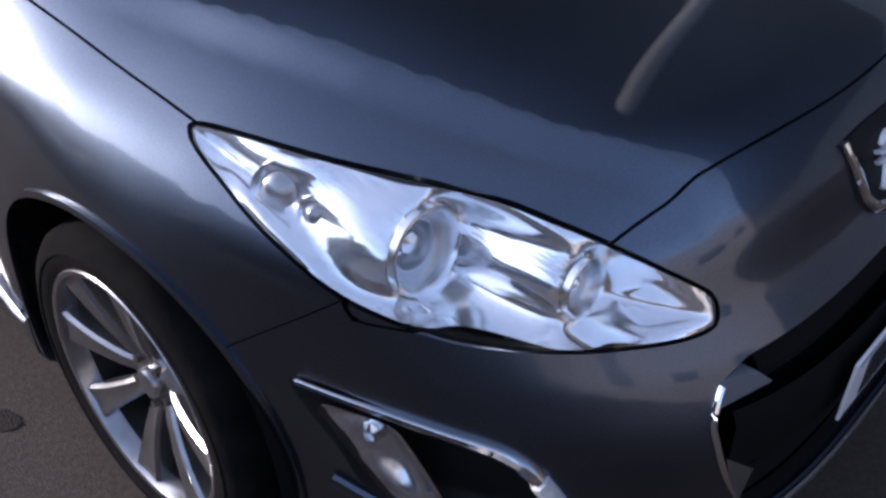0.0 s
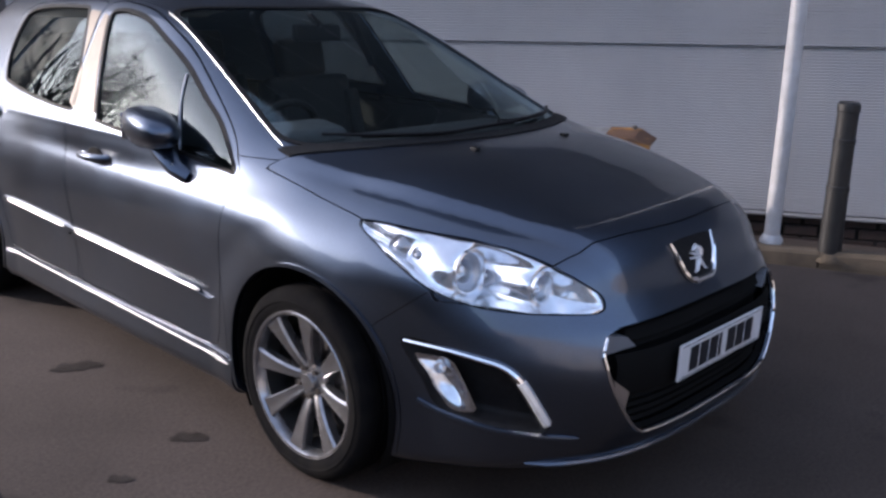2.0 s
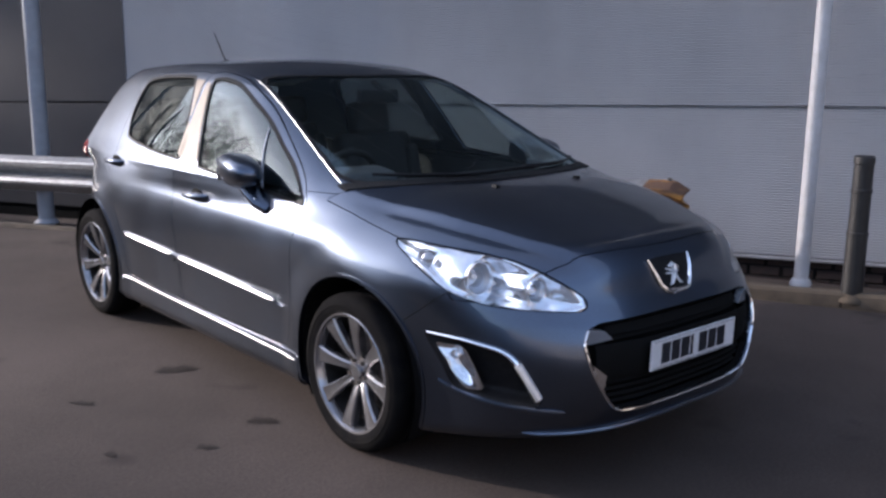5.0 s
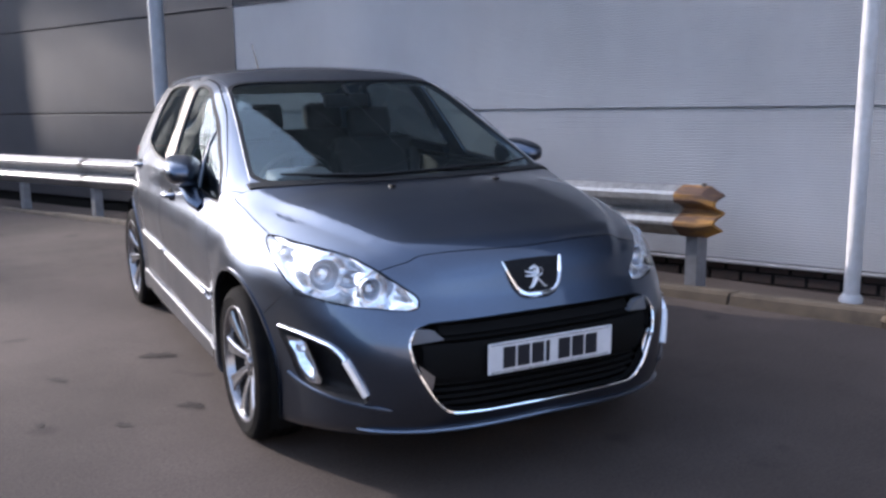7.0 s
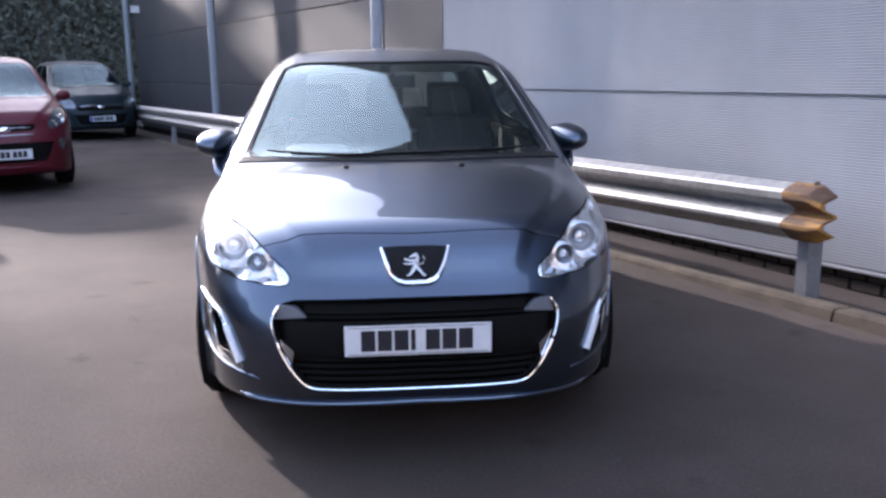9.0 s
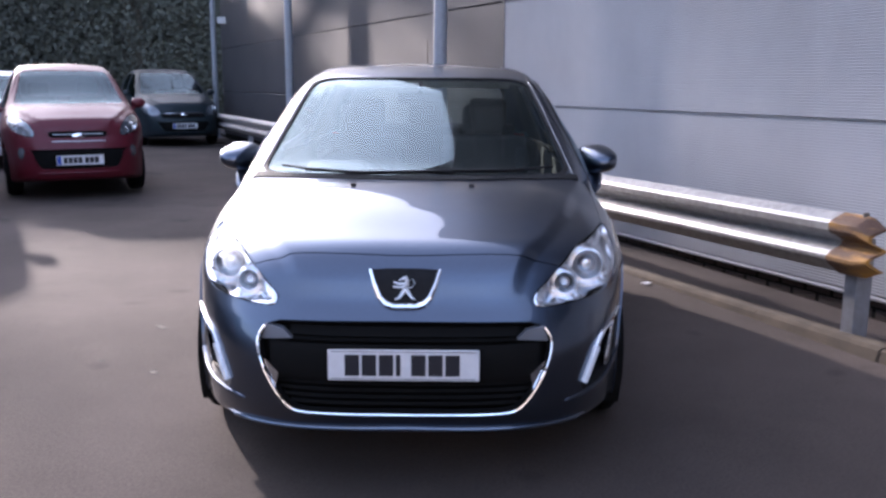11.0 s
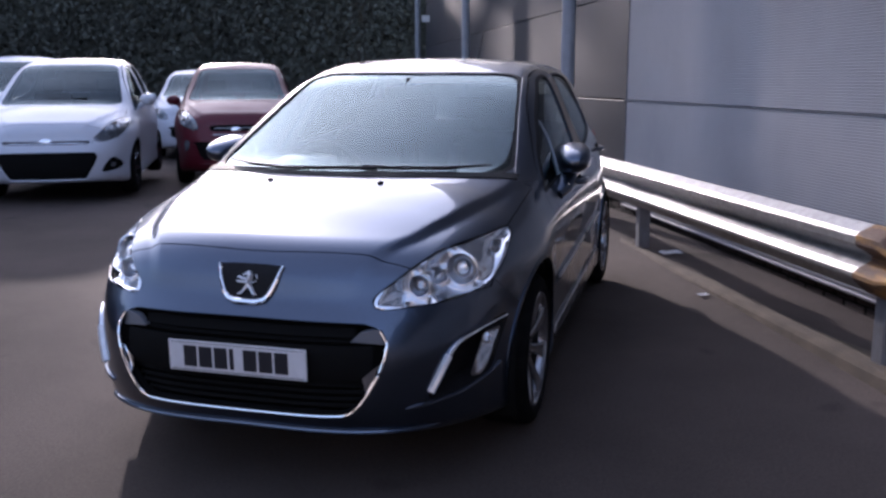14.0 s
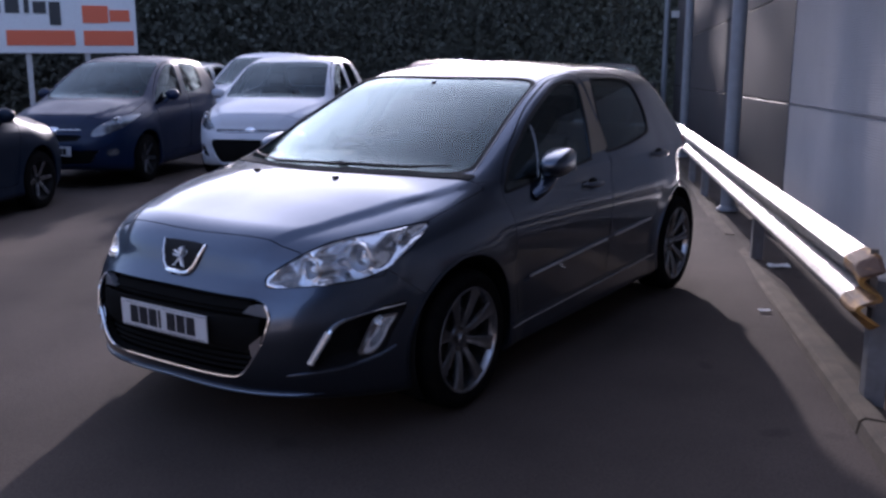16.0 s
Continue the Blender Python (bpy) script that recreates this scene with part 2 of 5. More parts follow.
def tube(points, radius, sides=8, bm=None, flat=1.0):
    """A round bar along points."""
    b = bmesh.new()
    pts = [Vector(p) for p in points]
    rings = []
    for i, p in enumerate(pts):
        d = (pts[min(i + 1, len(pts) - 1)] - pts[max(i - 1, 0)]).normalized()
        a = d.cross(Vector((0, 0, 1)) if abs(d.z) < 0.9 else Vector((1, 0, 0))).normalized()
        c = a.cross(d)
        r = radius[i] if isinstance(radius, (list, tuple)) else radius
        rings.append([b.verts.new(p + a * (r * math.cos(t)) + c * (r * flat * math.sin(t))) for t in (2 * math.pi * k / sides for k in range(sides))])
    for ra, rb in zip(rings, rings[1:]):
        for k in range(sides):
            b.faces.new((ra[k], ra[(k + 1) % sides], rb[(k + 1) % sides], rb[k]))
    b.faces.new(rings[0][::-1]), b.faces.new(rings[-1])
    bmesh.ops.recalc_face_normals(b, faces=b.faces[:])
    return join(bm, b)


# ---- car body: one smooth solid, cut into panels ----


def smax(a, b, k):
    h = np.maximum(k - np.abs(a - b), 0.0) / k
    return np.maximum(a, b) + h * h * k * 0.25


def smin(a, b, k):
    return -smax(-a, -b, k)


def ease(a, b, t):
    s = np.clip((t - a) / (b - a), 0, 1)
    return s * s * (3 - 2 * s)


def curve(t, keys):
    """Smooth curve through (t, value) keys (monotone-ish cubic)."""
    k = np.array(keys, float)
    x, y = k[:, 0], k[:, 1]
    m = np.gradient(y, x)
    t = np.clip(t, x[0], x[-1])
    i = np.clip(np.searchsorted(x, t) - 1, 0, len(x) - 2)
    h = x[i + 1] - x[i]
    s = (t - x[i]) / h
    return ((2 * s**3 - 3 * s**2 + 1) * y[i] + (s**3 - 2 * s**2 + s) * h * m[i]
            + (-2 * s**3 + 3 * s**2) * y[i + 1] + (s**3 - s**2) * h * m[i + 1])
NOSE = [(0.05, 2.10), (0.2, 2.20), (0.3, 2.25), (0.42, 2.268), (0.55, 2.255), (0.62, 2.22), (0.70, 2.165), (0.80, 2.14), (0.9, 2.11), (1.1, 1.95), (1.6, 1.9)]
TAIL = [(0.05, 1.90), (0.3, 1.99), (0.45, 2.03), (0.6, 2.035), (0.75, 2.0), (0.95, 1.95), (1.1, 1.90), (1.6, 1.85)]
DECK = [(-2.4, 0.70), (-2.2, 0.81), (-2.08, 0.848), (-1.9, 0.895), (-1.7, 0.947), (-1.45, 0.998), (-1.3, 1.010), (-1.2, 1.018), (-0.9, 1.04), (0.0, 1.06), (1.2, 1.12), (2.1, 1.14)]


def body(x, y, z):
    X = np.abs(x)
    # lower body: plan outline, deck height, floor
    W = 0.903 - np.where(z > 0.70, 0.80, 0.0) * (z - 0.70) ** 2 - 0.034 * ease(0.88, 0.34, z)
    for ya in (-1.304, 1.304):
        r = np.hypot(y - ya, z - 0.317)
        W = W + 0.013 * (1 - ease(0.37, 0.52, r))
    front, rear = -(y + 0.9), y - 0.5
    Lf, Lr = curve(z, NOSE) - 0.9, curve(z, TAIL) - 0.5
    q = np.where(front > 0, np.maximum(front, 0) / Lf, np.maximum(rear, 0) / Lr)
    p = np.where(front > 0, 3.3, 3.0)
    W = np.maximum(W, 0.3)
    xp, qp = (X / W) ** p, q ** p
    side = (xp + qp) ** (1 / p) - 1
    w2 = qp ** 3 / np.maximum(xp ** 3 + qp ** 3, 1e-12)
    side = side * (w2 * np.where(front > 0, Lf, Lr) + (1 - w2) * W)
    crease = np.interp(y, [-2.15, -2.09, -1.88, -1.64, -1.33, -1.1], [0.375, 0.405, 0.525, 0.615, 0.695, 0.75])
    top = curve(y, DECK) - (0.135 - 0.045 * ease(-1.5, -1.12, y)) * (X / 0.85) ** 3.2 + 0.017 * (1 - ease(-0.026, 0.032, X - crease))
    low = smax(side, (z - top) * 0.93, 0.13)
    low = smax(low, 0.17 + 0.05 * ease(-1.6, -2.2, y) - z, 0.06)
    # cabin: sides, windscreen, roof, tailgate
    zc = np.maximum(z, 0.975) - 0.98
    sides = X - (0.870 - 0.40 * zc - 0.20 * zc ** 2 - 0.048 * np.maximum(y - 0.1, 0) ** 2 - 0.07 * np.maximum(-y - 0.1, 0) ** 2)
    bow = (0.52 - 0.24 * ease(1.0, 1.45, z)) * X * X
    screen = (z - 1.035 - 0.385 * (y - bow + 1.27)) * 0.92
    roof = z - (1.515 - np.where(y < 0.4, 0.035, 0.042) * (y - 0.4) ** 2 - 0.10 * X * X)
    back = (z - 1.40 + 1.02 * (y + 0.22 * X * X - 1.56)) * 0.68
    cab = smax(smax(smax(roof, screen, 0.12), back, 0.10), sides * 0.92, 0.10)
    cab = smax(cab, 0.90 - z, 0.05)
    return smin(low, cab, 0.05)


def warped(spec):
    """The body solid with its length, width and height changed."""
    sx, sz, yf, yr, zb = spec
    def solid(x, y, z):
        yy = np.where(y < 0, y / yf, y / yr)
        zz = z / sz
        zz = zz - zb * ease(0.3, 0.8, zz) * (1 - ease(0.95, 1.25, zz)) * ease(-0.4, -1.1, yy)
        return body(x / sx, yy, zz)
    return solid


def between(solid, out, inn, steps=34):
    """Points of the skin between points outside and points inside."""
    a, b = np.zeros(len(out)), np.ones(len(out))
    for _ in range(steps):
        m = (a + b) / 2
        p = out + (inn - out) * m[:, None]
        inside = solid(p[:, 0], p[:, 1], p[:, 2]) < 0
        b, a = np.where(inside, m, b), np.where(inside, a, m)
    return out + (inn - out) * b[:, None]


def skin(solid, rows, columns, ends=(1.0, 1.0)):
    """Half the skin (x >= 0) as vertices and triangles."""
    nf, nm, nr = rows
    s = np.concatenate([np.linspace(-1, 0, nf, endpoint=False), np.linspace(0, 1, nm, endpoint=False), np.linspace(1, 2, nr)])
    f, r = np.clip(-s, 0, 1), np.clip(s - 1, 0, 1)
    oy = np.where(s < 0, -0.95 - 0.95 * f ** 1.3, np.where(s <= 1, -0.95 + 2.15 * s, 1.2 + 0.4 * r))
    oy = np.where(oy < 0, oy * ends[0], oy * ends[1])
    tilt = np.pi / 2 * (r ** 1.1 - f ** 1.7)
    oz = 0.62 - 0.17 * ease(0.0, 1.0, f)
    th = np.linspace(-np.pi / 2, np.pi / 2, columns)
    S, TH = np.meshgrid(np.arange(len(s)), th, indexing="ij")
    d = np.stack([np.cos(tilt)[S] * np.cos(TH), np.sin(tilt)[S], np.cos(tilt)[S] * np.sin(TH)], -1).reshape(-1, 3)
    o = np.stack([np.zeros_like(TH), oy[S], oz[S]], -1).reshape(-1, 3)
    V = between(solid, o + 2.2 * d, o)
    V[:, 0] = np.where(np.abs(V[:, 0]) < 1e-6, 0, V[:, 0])
    i = (np.arange(len(s) - 1)[:, None] * columns + np.arange(columns - 1)).ravel()
    T = np.concatenate([np.stack([i, i + 1, i + columns + 1], 1), np.stack([i, i + columns + 1, i + columns], 1)])
    return V, T


def clip(mesh, phi, level=0.0):
    """The piece of a mesh where phi < level, with a clean edge."""
    V, T = mesh
    f = phi(V) - level
    keep = f < 0
    c = keep[T].sum(1)
    out, new_v, edges = [T[c == 3]], [], {}
    pieces = []
    for count in (1, 2):
        t = T[c == count]
        if len(t) == 0:
            continue
        lone = np.argmax(keep[t] == (count == 1), 1)
        t = np.stack([t[np.arange(len(t)), (lone + k) % 3] for k in range(3)], 1)
        pieces.append((count, t))
    if pieces:
        E = np.concatenate([np.concatenate([t[:, [0, 1]], t[:, [0, 2]]]) for _, t in pieces])
        E = np.sort(E, 1)
        U, inv = np.unique(E, axis=0, return_inverse=True)
        inv = inv.ravel()
        fa, fb = f[U[:, 0]], f[U[:, 1]]
        P = V[U[:, 0]] + (V[U[:, 1]] - V[U[:, 0]]) * (fa / (fa - fb))[:, None]
        k = 0
        for count, t in pieces:
            n = len(t)
            ab, ac = inv[k:k + n] + len(V), inv[k + n:k + 2 * n] + len(V)
            k += 2 * n
            if count == 1:
                out.append(np.stack([t[:, 0], ab, ac], 1))
            else:
                out += [np.stack([t[:, 1], t[:, 2], ac], 1), np.stack([t[:, 1], ac, ab], 1)]
        V = np.concatenate([V, P])
    T = np.concatenate(out)
    used, T = np.unique(T, return_inverse=True)
    return V[used], T.reshape(-1, 3)


def refine(mesh):
    """Each triangle split into four."""
    V, T = mesh
    E = np.sort(np.concatenate([T[:, [0, 1]], T[:, [1, 2]], T[:, [2, 0]]]), 1)
    U, inv = np.unique(E, axis=0, return_inverse=True)
    a, b, c = (inv.ravel()[i * len(T):(i + 1) * len(T)] + len(V) for i in range(3))
    T2 = np.concatenate([np.stack(q, 1) for q in ((T[:, 0], a, c), (a, T[:, 1], b), (c, b, T[:, 2]), (a, b, c))])
    return np.concatenate([V, (V[U[:, 0]] + V[U[:, 1]]) / 2]), T2


def cut(mesh, phi, gap=0.0018):
    """Inside and outside of an outline, a panel gap apart."""
    return clip(mesh, phi, -gap), clip(mesh, lambda p: -phi(p), -gap)


def outward(solid, V, eps=0.004):
    g = np.stack([solid(*(V + d).T) - solid(*(V - d).T) for d in np.eye(3) * eps], 1)
    return g / np.maximum(np.linalg.norm(g, axis=1), 1e-9)[:, None]


def loop(points, n=8, closed=True):
    """A smooth closed curve through a few points."""
    p = np.array(points, float)
    out = []
    m = len(p)
    for i in range(m if closed else m - 1):
        a, b, c, d = (p[(i + k) % m] if closed else p[min(max(i + k, 0), m - 1)] for k in (-1, 0, 1, 2))
        for t in np.arange(n) / n:
            out.append(0.5 * (2 * b + (c - a) * t + (2 * a - 5 * b + 4 * c - d) * t * t + (3 * b - a - 3 * c + d) * t ** 3))
    if not closed:
        out.append(p[-1])
    return np.array(out)


def distance(q, ring):
    """Signed distance of 2D points to a closed ring, negative inside."""
    best = np.full(len(q), 9.0)
    inside = np.zeros(len(q), bool)
    for a, b in zip(ring, np.roll(ring, -1, 0)):
        e, w = b - a, q - a
        t = np.clip((w @ e) / max(e @ e, 1e-12), 0, 1)
        best = np.minimum(best, np.hypot(*(w - t[:, None] * e).T))
        cross = (a[1] <= q[:, 1]) != (b[1] <= q[:, 1])
        with np.errstate(divide="ignore", invalid="ignore"):
            xx = a[0] + (q[:, 1] - a[1]) / (b[1] - a[1]) * e[0]
        inside ^= cross & (q[:, 0] < xx)
    return np.where(inside, -best, best)


def finish(solid, mesh, depth=0.012, lift=0.0):
    """Normals, a turned-in edge of some depth, and a lift off the skin."""
    V, T = mesh
    N = outward(solid, V)
    fn = np.cross(V[T[:, 1]] - V[T[:, 0]], V[T[:, 2]] - V[T[:, 0]])
    area = np.linalg.norm(fn, axis=1)
    T = T[area > 1e-10]
    fn = fn[area > 1e-10]
    flip = (fn * N[T[:, 0]]).sum(1) < 0
    T = np.where(flip[:, None], T[:, ::-1], T)
    V = V + N * lift
    if depth:
        E = np.concatenate([T[:, [0, 1]], T[:, [1, 2]], T[:, [2, 0]]])
        key = np.sort(E, 1)
        u, idx, cnt = np.unique(key, axis=0, return_index=True, return_counts=True)
        B = E[idx[cnt == 1]]
        B = B[~((np.abs(V[B[:, 0], 0]) < 1e-5) & (np.abs(V[B[:, 1], 0]) < 1e-5))]
        if len(B):
            a, b = B[:, 0], B[:, 1]
            side = np.cross(V[b] - V[a], N[a] + N[b])
            side /= np.maximum(np.linalg.norm(side, axis=1), 1e-9)[:, None]
            k = len(V) + np.arange(len(B)) * 4
            quad = np.stack([V[a], V[b], V[b] - N[b] * depth, V[a] - N[a] * depth], 1).reshape(-1, 3)
            V = np.concatenate([V, quad])
            N = np.concatenate([N, np.repeat(side, 4, 0)])
            T = np.concatenate([T, np.stack([k + 1, k, k + 3], 1), np.stack([k + 1, k + 3, k + 2], 1)])
    return V, T, N


FLIP = np.array([-1.0, 1.0, 1.0])


def on_sides(solid, name, mesh, mat, parents, label="", depth=0.012, lift=0.0):
    """A panel for each side of the car. Returns (left, right)."""
    V, T, N = finish(solid, mesh, depth, lift)
    if not isinstance(parents, tuple):
        parents = (parents, parents)
    return (link(name, V, T, mat, parents[0], label, normals=N), link(name, V * FLIP, T[:, ::-1], mat, parents[1], label, normals=N * FLIP))


def across(solid, name, mesh, mat, parent, label="", depth=0.012, lift=0.0):
    """A panel that spans the middle of the car."""
    V, T, N = finish(solid, mesh, depth, lift)
    return link(name, np.concatenate([V, V * FLIP]), np.concatenate([T, T[:, ::-1] + len(V)]), mat, parent, label, normals=np.concatenate([N, N * FLIP]))


def side_view(ring, inner=0.45):
    return lambda p: np.maximum(distance(p[:, 1:3], ring), inner - p[:, 0])


def front_view(ring, behind=-1.55):
    return lambda p: np.maximum(distance(p[:, [0, 2]], ring), p[:, 1] - behind)


# the lamp's own axes: along it from its inner tip, and up
LAMP_O, LAMP_U, LAMP_V = np.array((0.457, -2.123, 0.695)), np.array((0.477, 0.845, 0.241)), np.array((-0.119, -0.210, 0.971))
LAMP_N = np.cross(LAMP_V, LAMP_U) * -1
LAMP = loop([(0.728, 0.0), (0.50, 0.045), (0.36, 0.067), (0.265, 0.073), (0.145, 0.062), (0.03, 0.026), (-0.004, 0.0), (0.004, -0.022), (0.11, -0.043), (0.211, -0.062),
             (0.322, -0.079), (0.444, -0.081), (0.54, -0.062), (0.64, -0.035)])
GRILLE = loop([(0.0, 0.640), (0.38, 0.636), (0.455, 0.628), (0.498, 0.604), (0.516, 0.555), (0.503, 0.49), (0.470, 0.42), (0.432, 0.362), (0.392, 0.327), (0.33, 0.318), (0.0, 0.318),
               (-0.33, 0.318), (-0.392, 0.327), (-0.432, 0.362), (-0.470, 0.42), (-0.503, 0.49), (-0.516, 0.555), (-0.498, 0.604), (-0.455, 0.628), (-0.38, 0.636)])
FOG = loop([(0.830, 0.580), (0.756, 0.563), (0.715, 0.546), (0.685, 0.492), (0.660, 0.43), (0.637, 0.375), (0.652, 0.352), (0.72, 0.358), (0.785, 0.382), (0.808, 0.46)])
FRONT_GLASS = loop([(-0.925, 0.945), (-0.80, 1.055), (-0.66, 1.137), (-0.45, 1.253), (-0.154, 1.373), (0.02, 1.41), (0.12, 1.41), (0.13, 1.38), (0.03, 1.17), (-0.045, 1.025), (-0.09, 1.008), (-0.5, 0.98), (-0.86, 0.94)])
REAR_GLASS = loop([(0.155, 1.04), (0.17, 1.10), (0.29, 1.33), (0.345, 1.405), (0.42, 1.418), (0.745, 1.41), (0.92, 1.385), (0.975, 1.33), (0.985, 1.22), (0.93, 1.11), (0.85, 1.082), (0.55, 1.05), (0.25, 1.032)])
FRONT_DOOR = loop([(-0.955, 0.90), (-0.93, 0.975), (-0.80, 1.085), (-0.45, 1.285), (-0.154, 1.402), (0.05, 1.442), (0.18, 1.445), (0.21, 1.40), (0.19, 1.2), (0.18, 0.9), (0.17, 0.5), (0.15, 0.34), (0.10, 0.325),
                   (-0.5, 0.315), (-0.80, 0.315), (-0.86, 0.36), (-0.89, 0.55), (-0.92, 0.75)])
REAR_DOOR = loop([(0.195, 0.9), (0.205, 1.2), (0.225, 1.40), (0.26, 1.445), (0.5, 1.445), (0.80, 1.43), (0.98, 1.40), (1.03, 1.33), (1.035, 1.15), (1.03, 0.95), (0.99, 0.78), (0.92, 0.62), (0.86, 0.42), (0.84, 0.35), (0.78, 0.33), (0.5, 0.325), (0.22, 0.325), (0.185, 0.36), (0.187, 0.6)])


def lamp_view(ring):
    def phi(p):
        d = p - LAMP_O
        return np.maximum(np.maximum(distance(np.stack([d @ LAMP_U, d @ LAMP_V], 1), ring), p[:, 1] + 1.2), 0.2 - p[:, 0])
    return phi


def screen_view(p, base=-1.335, top=-0.215, x0=0.712, x1=0.565):
    """The windscreen's outline, on the slope of the screen."""
    X = np.abs(p[:, 0])
    t = p[:, 1] - (0.52 - 0.24 * ease(1.0, 1.45, p[:, 2])) * X * X
    k = (t - base) / (top - base)
    g = smax(smax(base - t, t - top - 0.03 * X, 0.06), (X - (x0 + (x1 - x0) * k)) * 0.9, 0.14)
    return np.maximum(g, 0.9 - p[:, 2])


def make_wheel(parent, m, right):
    """Eight-spoke alloy wheel with tyre, bolts and brake disc."""
    w = new("wheel")
    w.parent, w.matrix_basis = parent, m
    turn = Matrix.Rotation(radians(90), 4, "Y")
    tyre = [(0.229, -0.085), (0.231, -0.100), (0.252, -0.111), (0.277, -0.1125), (0.298, -0.104), (0.311, -0.090), (0.3155, -0.070)]
    grooves = [(0.3165, -0.045), (0.310, -0.043), (0.310, -0.035), (0.317, -0.033), (0.317, -0.008), (0.310, -0.006), (0.310, 0.002), (0.317, 0.004), (0.317, 0.033), (0.310, 0.035), (0.310, 0.043), (0.3165, 0.045)]
    prof = tyre + grooves + [(r, -h) for r, h in reversed(tyre)]
    bm = lathe(prof, 72)
    bm = lathe([(0.268, 0.1118), (0.270, 0.1144), (0.275, 0.1144), (0.277, 0.1118)], 72, bm=bm)
    bm.transform(turn)
    part("tyre", bm, RUBBER, w, smooth=True)
    rim = [(0.222, -0.10), (0.209, -0.08), (0.204, 0.03), (0.218, 0.07), (0.224, 0.098), (0.229, 0.106), (0.238, 0.108), (0.2415, 0.104), (0.2415, 0.095), (0.232, 0.085)]
    bm = lathe(rim[3:], 72)
    bm.transform(turn)
    part("rim", bm, ALLOY, w, smooth=True)
    # barrel in black instead of alloy: the shade between the spokes is its colour
    bm = lathe(rim[:4], 72)
    bm.transform(turn)
    part("rim_barrel", bm, TRIM, w, smooth=True)
    for i in range(8):
        a0 = 2 * math.pi * (i + 0.22) / 8
        bm = bmesh.new()
        rows = []
        for k in range(7):
            s = k / 6
            r = 0.045 + 0.181 * s
            half = 0.0155 + 0.0135 * s + 0.010 * s ** 4
            z = 0.070 + 0.030 * s ** 0.7 - 0.014 * (1 - s) ** 2
            prof = [(-half, z - 0.035), (-half, z - 0.007), (-half + 0.006, z), (0, z - 0.003), (half - 0.006, z), (half, z - 0.007), (half, z - 0.035)]
            rows.append([bm.verts.new((r * math.cos(a0) - u * math.sin(a0), r * math.sin(a0) + u * math.cos(a0), h)) for u, h in prof])
        for ra, rb in zip(rows, rows[1:]):
            for k in range(6):
                bm.faces.new((ra[k], ra[k + 1], rb[k + 1], rb[k]))
        bm.faces.new(rows[0]), bm.faces.new(rows[-1][::-1])
        bmesh.ops.recalc_face_normals(bm, faces=bm.faces[:])
        bm.transform(turn)
        part("spoke", bm, ALLOY, w, smooth=True)
    bm = lathe([(0.001, 0.074), (0.027, 0.073), (0.030, 0.068), (0.031, 0.058), (0.066, 0.055), (0.072, 0.045), (0.070, 0.02), (0.001, 0.015)], 40)
    bm.transform(turn)
    part("hub_cap", bm, ALLOY, w, smooth=True)
    for i in range(5):
        a0 = 2 * math.pi * i / 5 + 0.3
        part("wheel_bolt", rod(0.0095, 0.0085, 0.022, turn @ Matrix.Translation((0.049 * math.cos(a0), 0.049 * math.sin(a0), 0.058)), 6), DISC, w)
    bm = lathe([(0.06, 0.02), (0.142, 0.02), (0.142, -0.005), (0.06, -0.005)], 48)
    bm.transform(turn)
    part("brake_disc", bm, DISC, w, smooth=True)
    part("brake_caliper", box(0.055, 0.075, 0.16, Matrix.Translation((0.0, 0.135 , -0.02)), 0.012), TRIM, w)
    bm = lathe([(0.001, -0.02), (0.204, -0.03), (0.209, -0.08)], 32)
    bm.transform(turn)
    part("inner_barrel", bm, UNDER, w, smooth=True)
    return w


def make_seat(parent, x, y, width=0.50):
    seat = new("front_seat" if y < 0.3 else "rear_seat")
    seat.parent, seat.matrix_basis = parent, Matrix.Translation((x, y, 0))
    part("seat_cushion", box(width, 0.52, 0.17, Matrix.Translation((0, -0.18, 0.47)), 0.05, 3), FABRIC, seat, smooth=True)
    back = pose(0, 0.16, 0.80, -16)
    part("backrest", box(width, 0.13, 0.62, back, 0.05, 3), FABRIC, seat, smooth=True)
    part("seat_bolster", box(0.07, 0.17, 0.5, pose(-width / 2 + 0.03, 0.13, 0.78, -16), 0.03, 3, box(0.07, 0.17, 0.5, pose(width / 2 - 0.03, 0.13, 0.78, -16), 0.03, 3)), FABRIC, seat, smooth=True)
    n = 1 if width < 0.8 else 3
    for i in range(n):
        hx = (i - (n - 1) / 2) * 0.42
        part("headrest", box(0.26, 0.10, 0.18, pose(hx, 0.27, 1.185, -14), 0.042, 3), FABRIC, seat, smooth=True)
        part("headrest_post", tube([(hx - 0.06, 0.23, 1.06), (hx - 0.06, 0.26, 1.14)], 0.007, 8, tube([(hx + 0.06, 0.23, 1.06), (hx + 0.06, 0.26, 1.14)], 0.007)), CHROME, seat)
    return seat


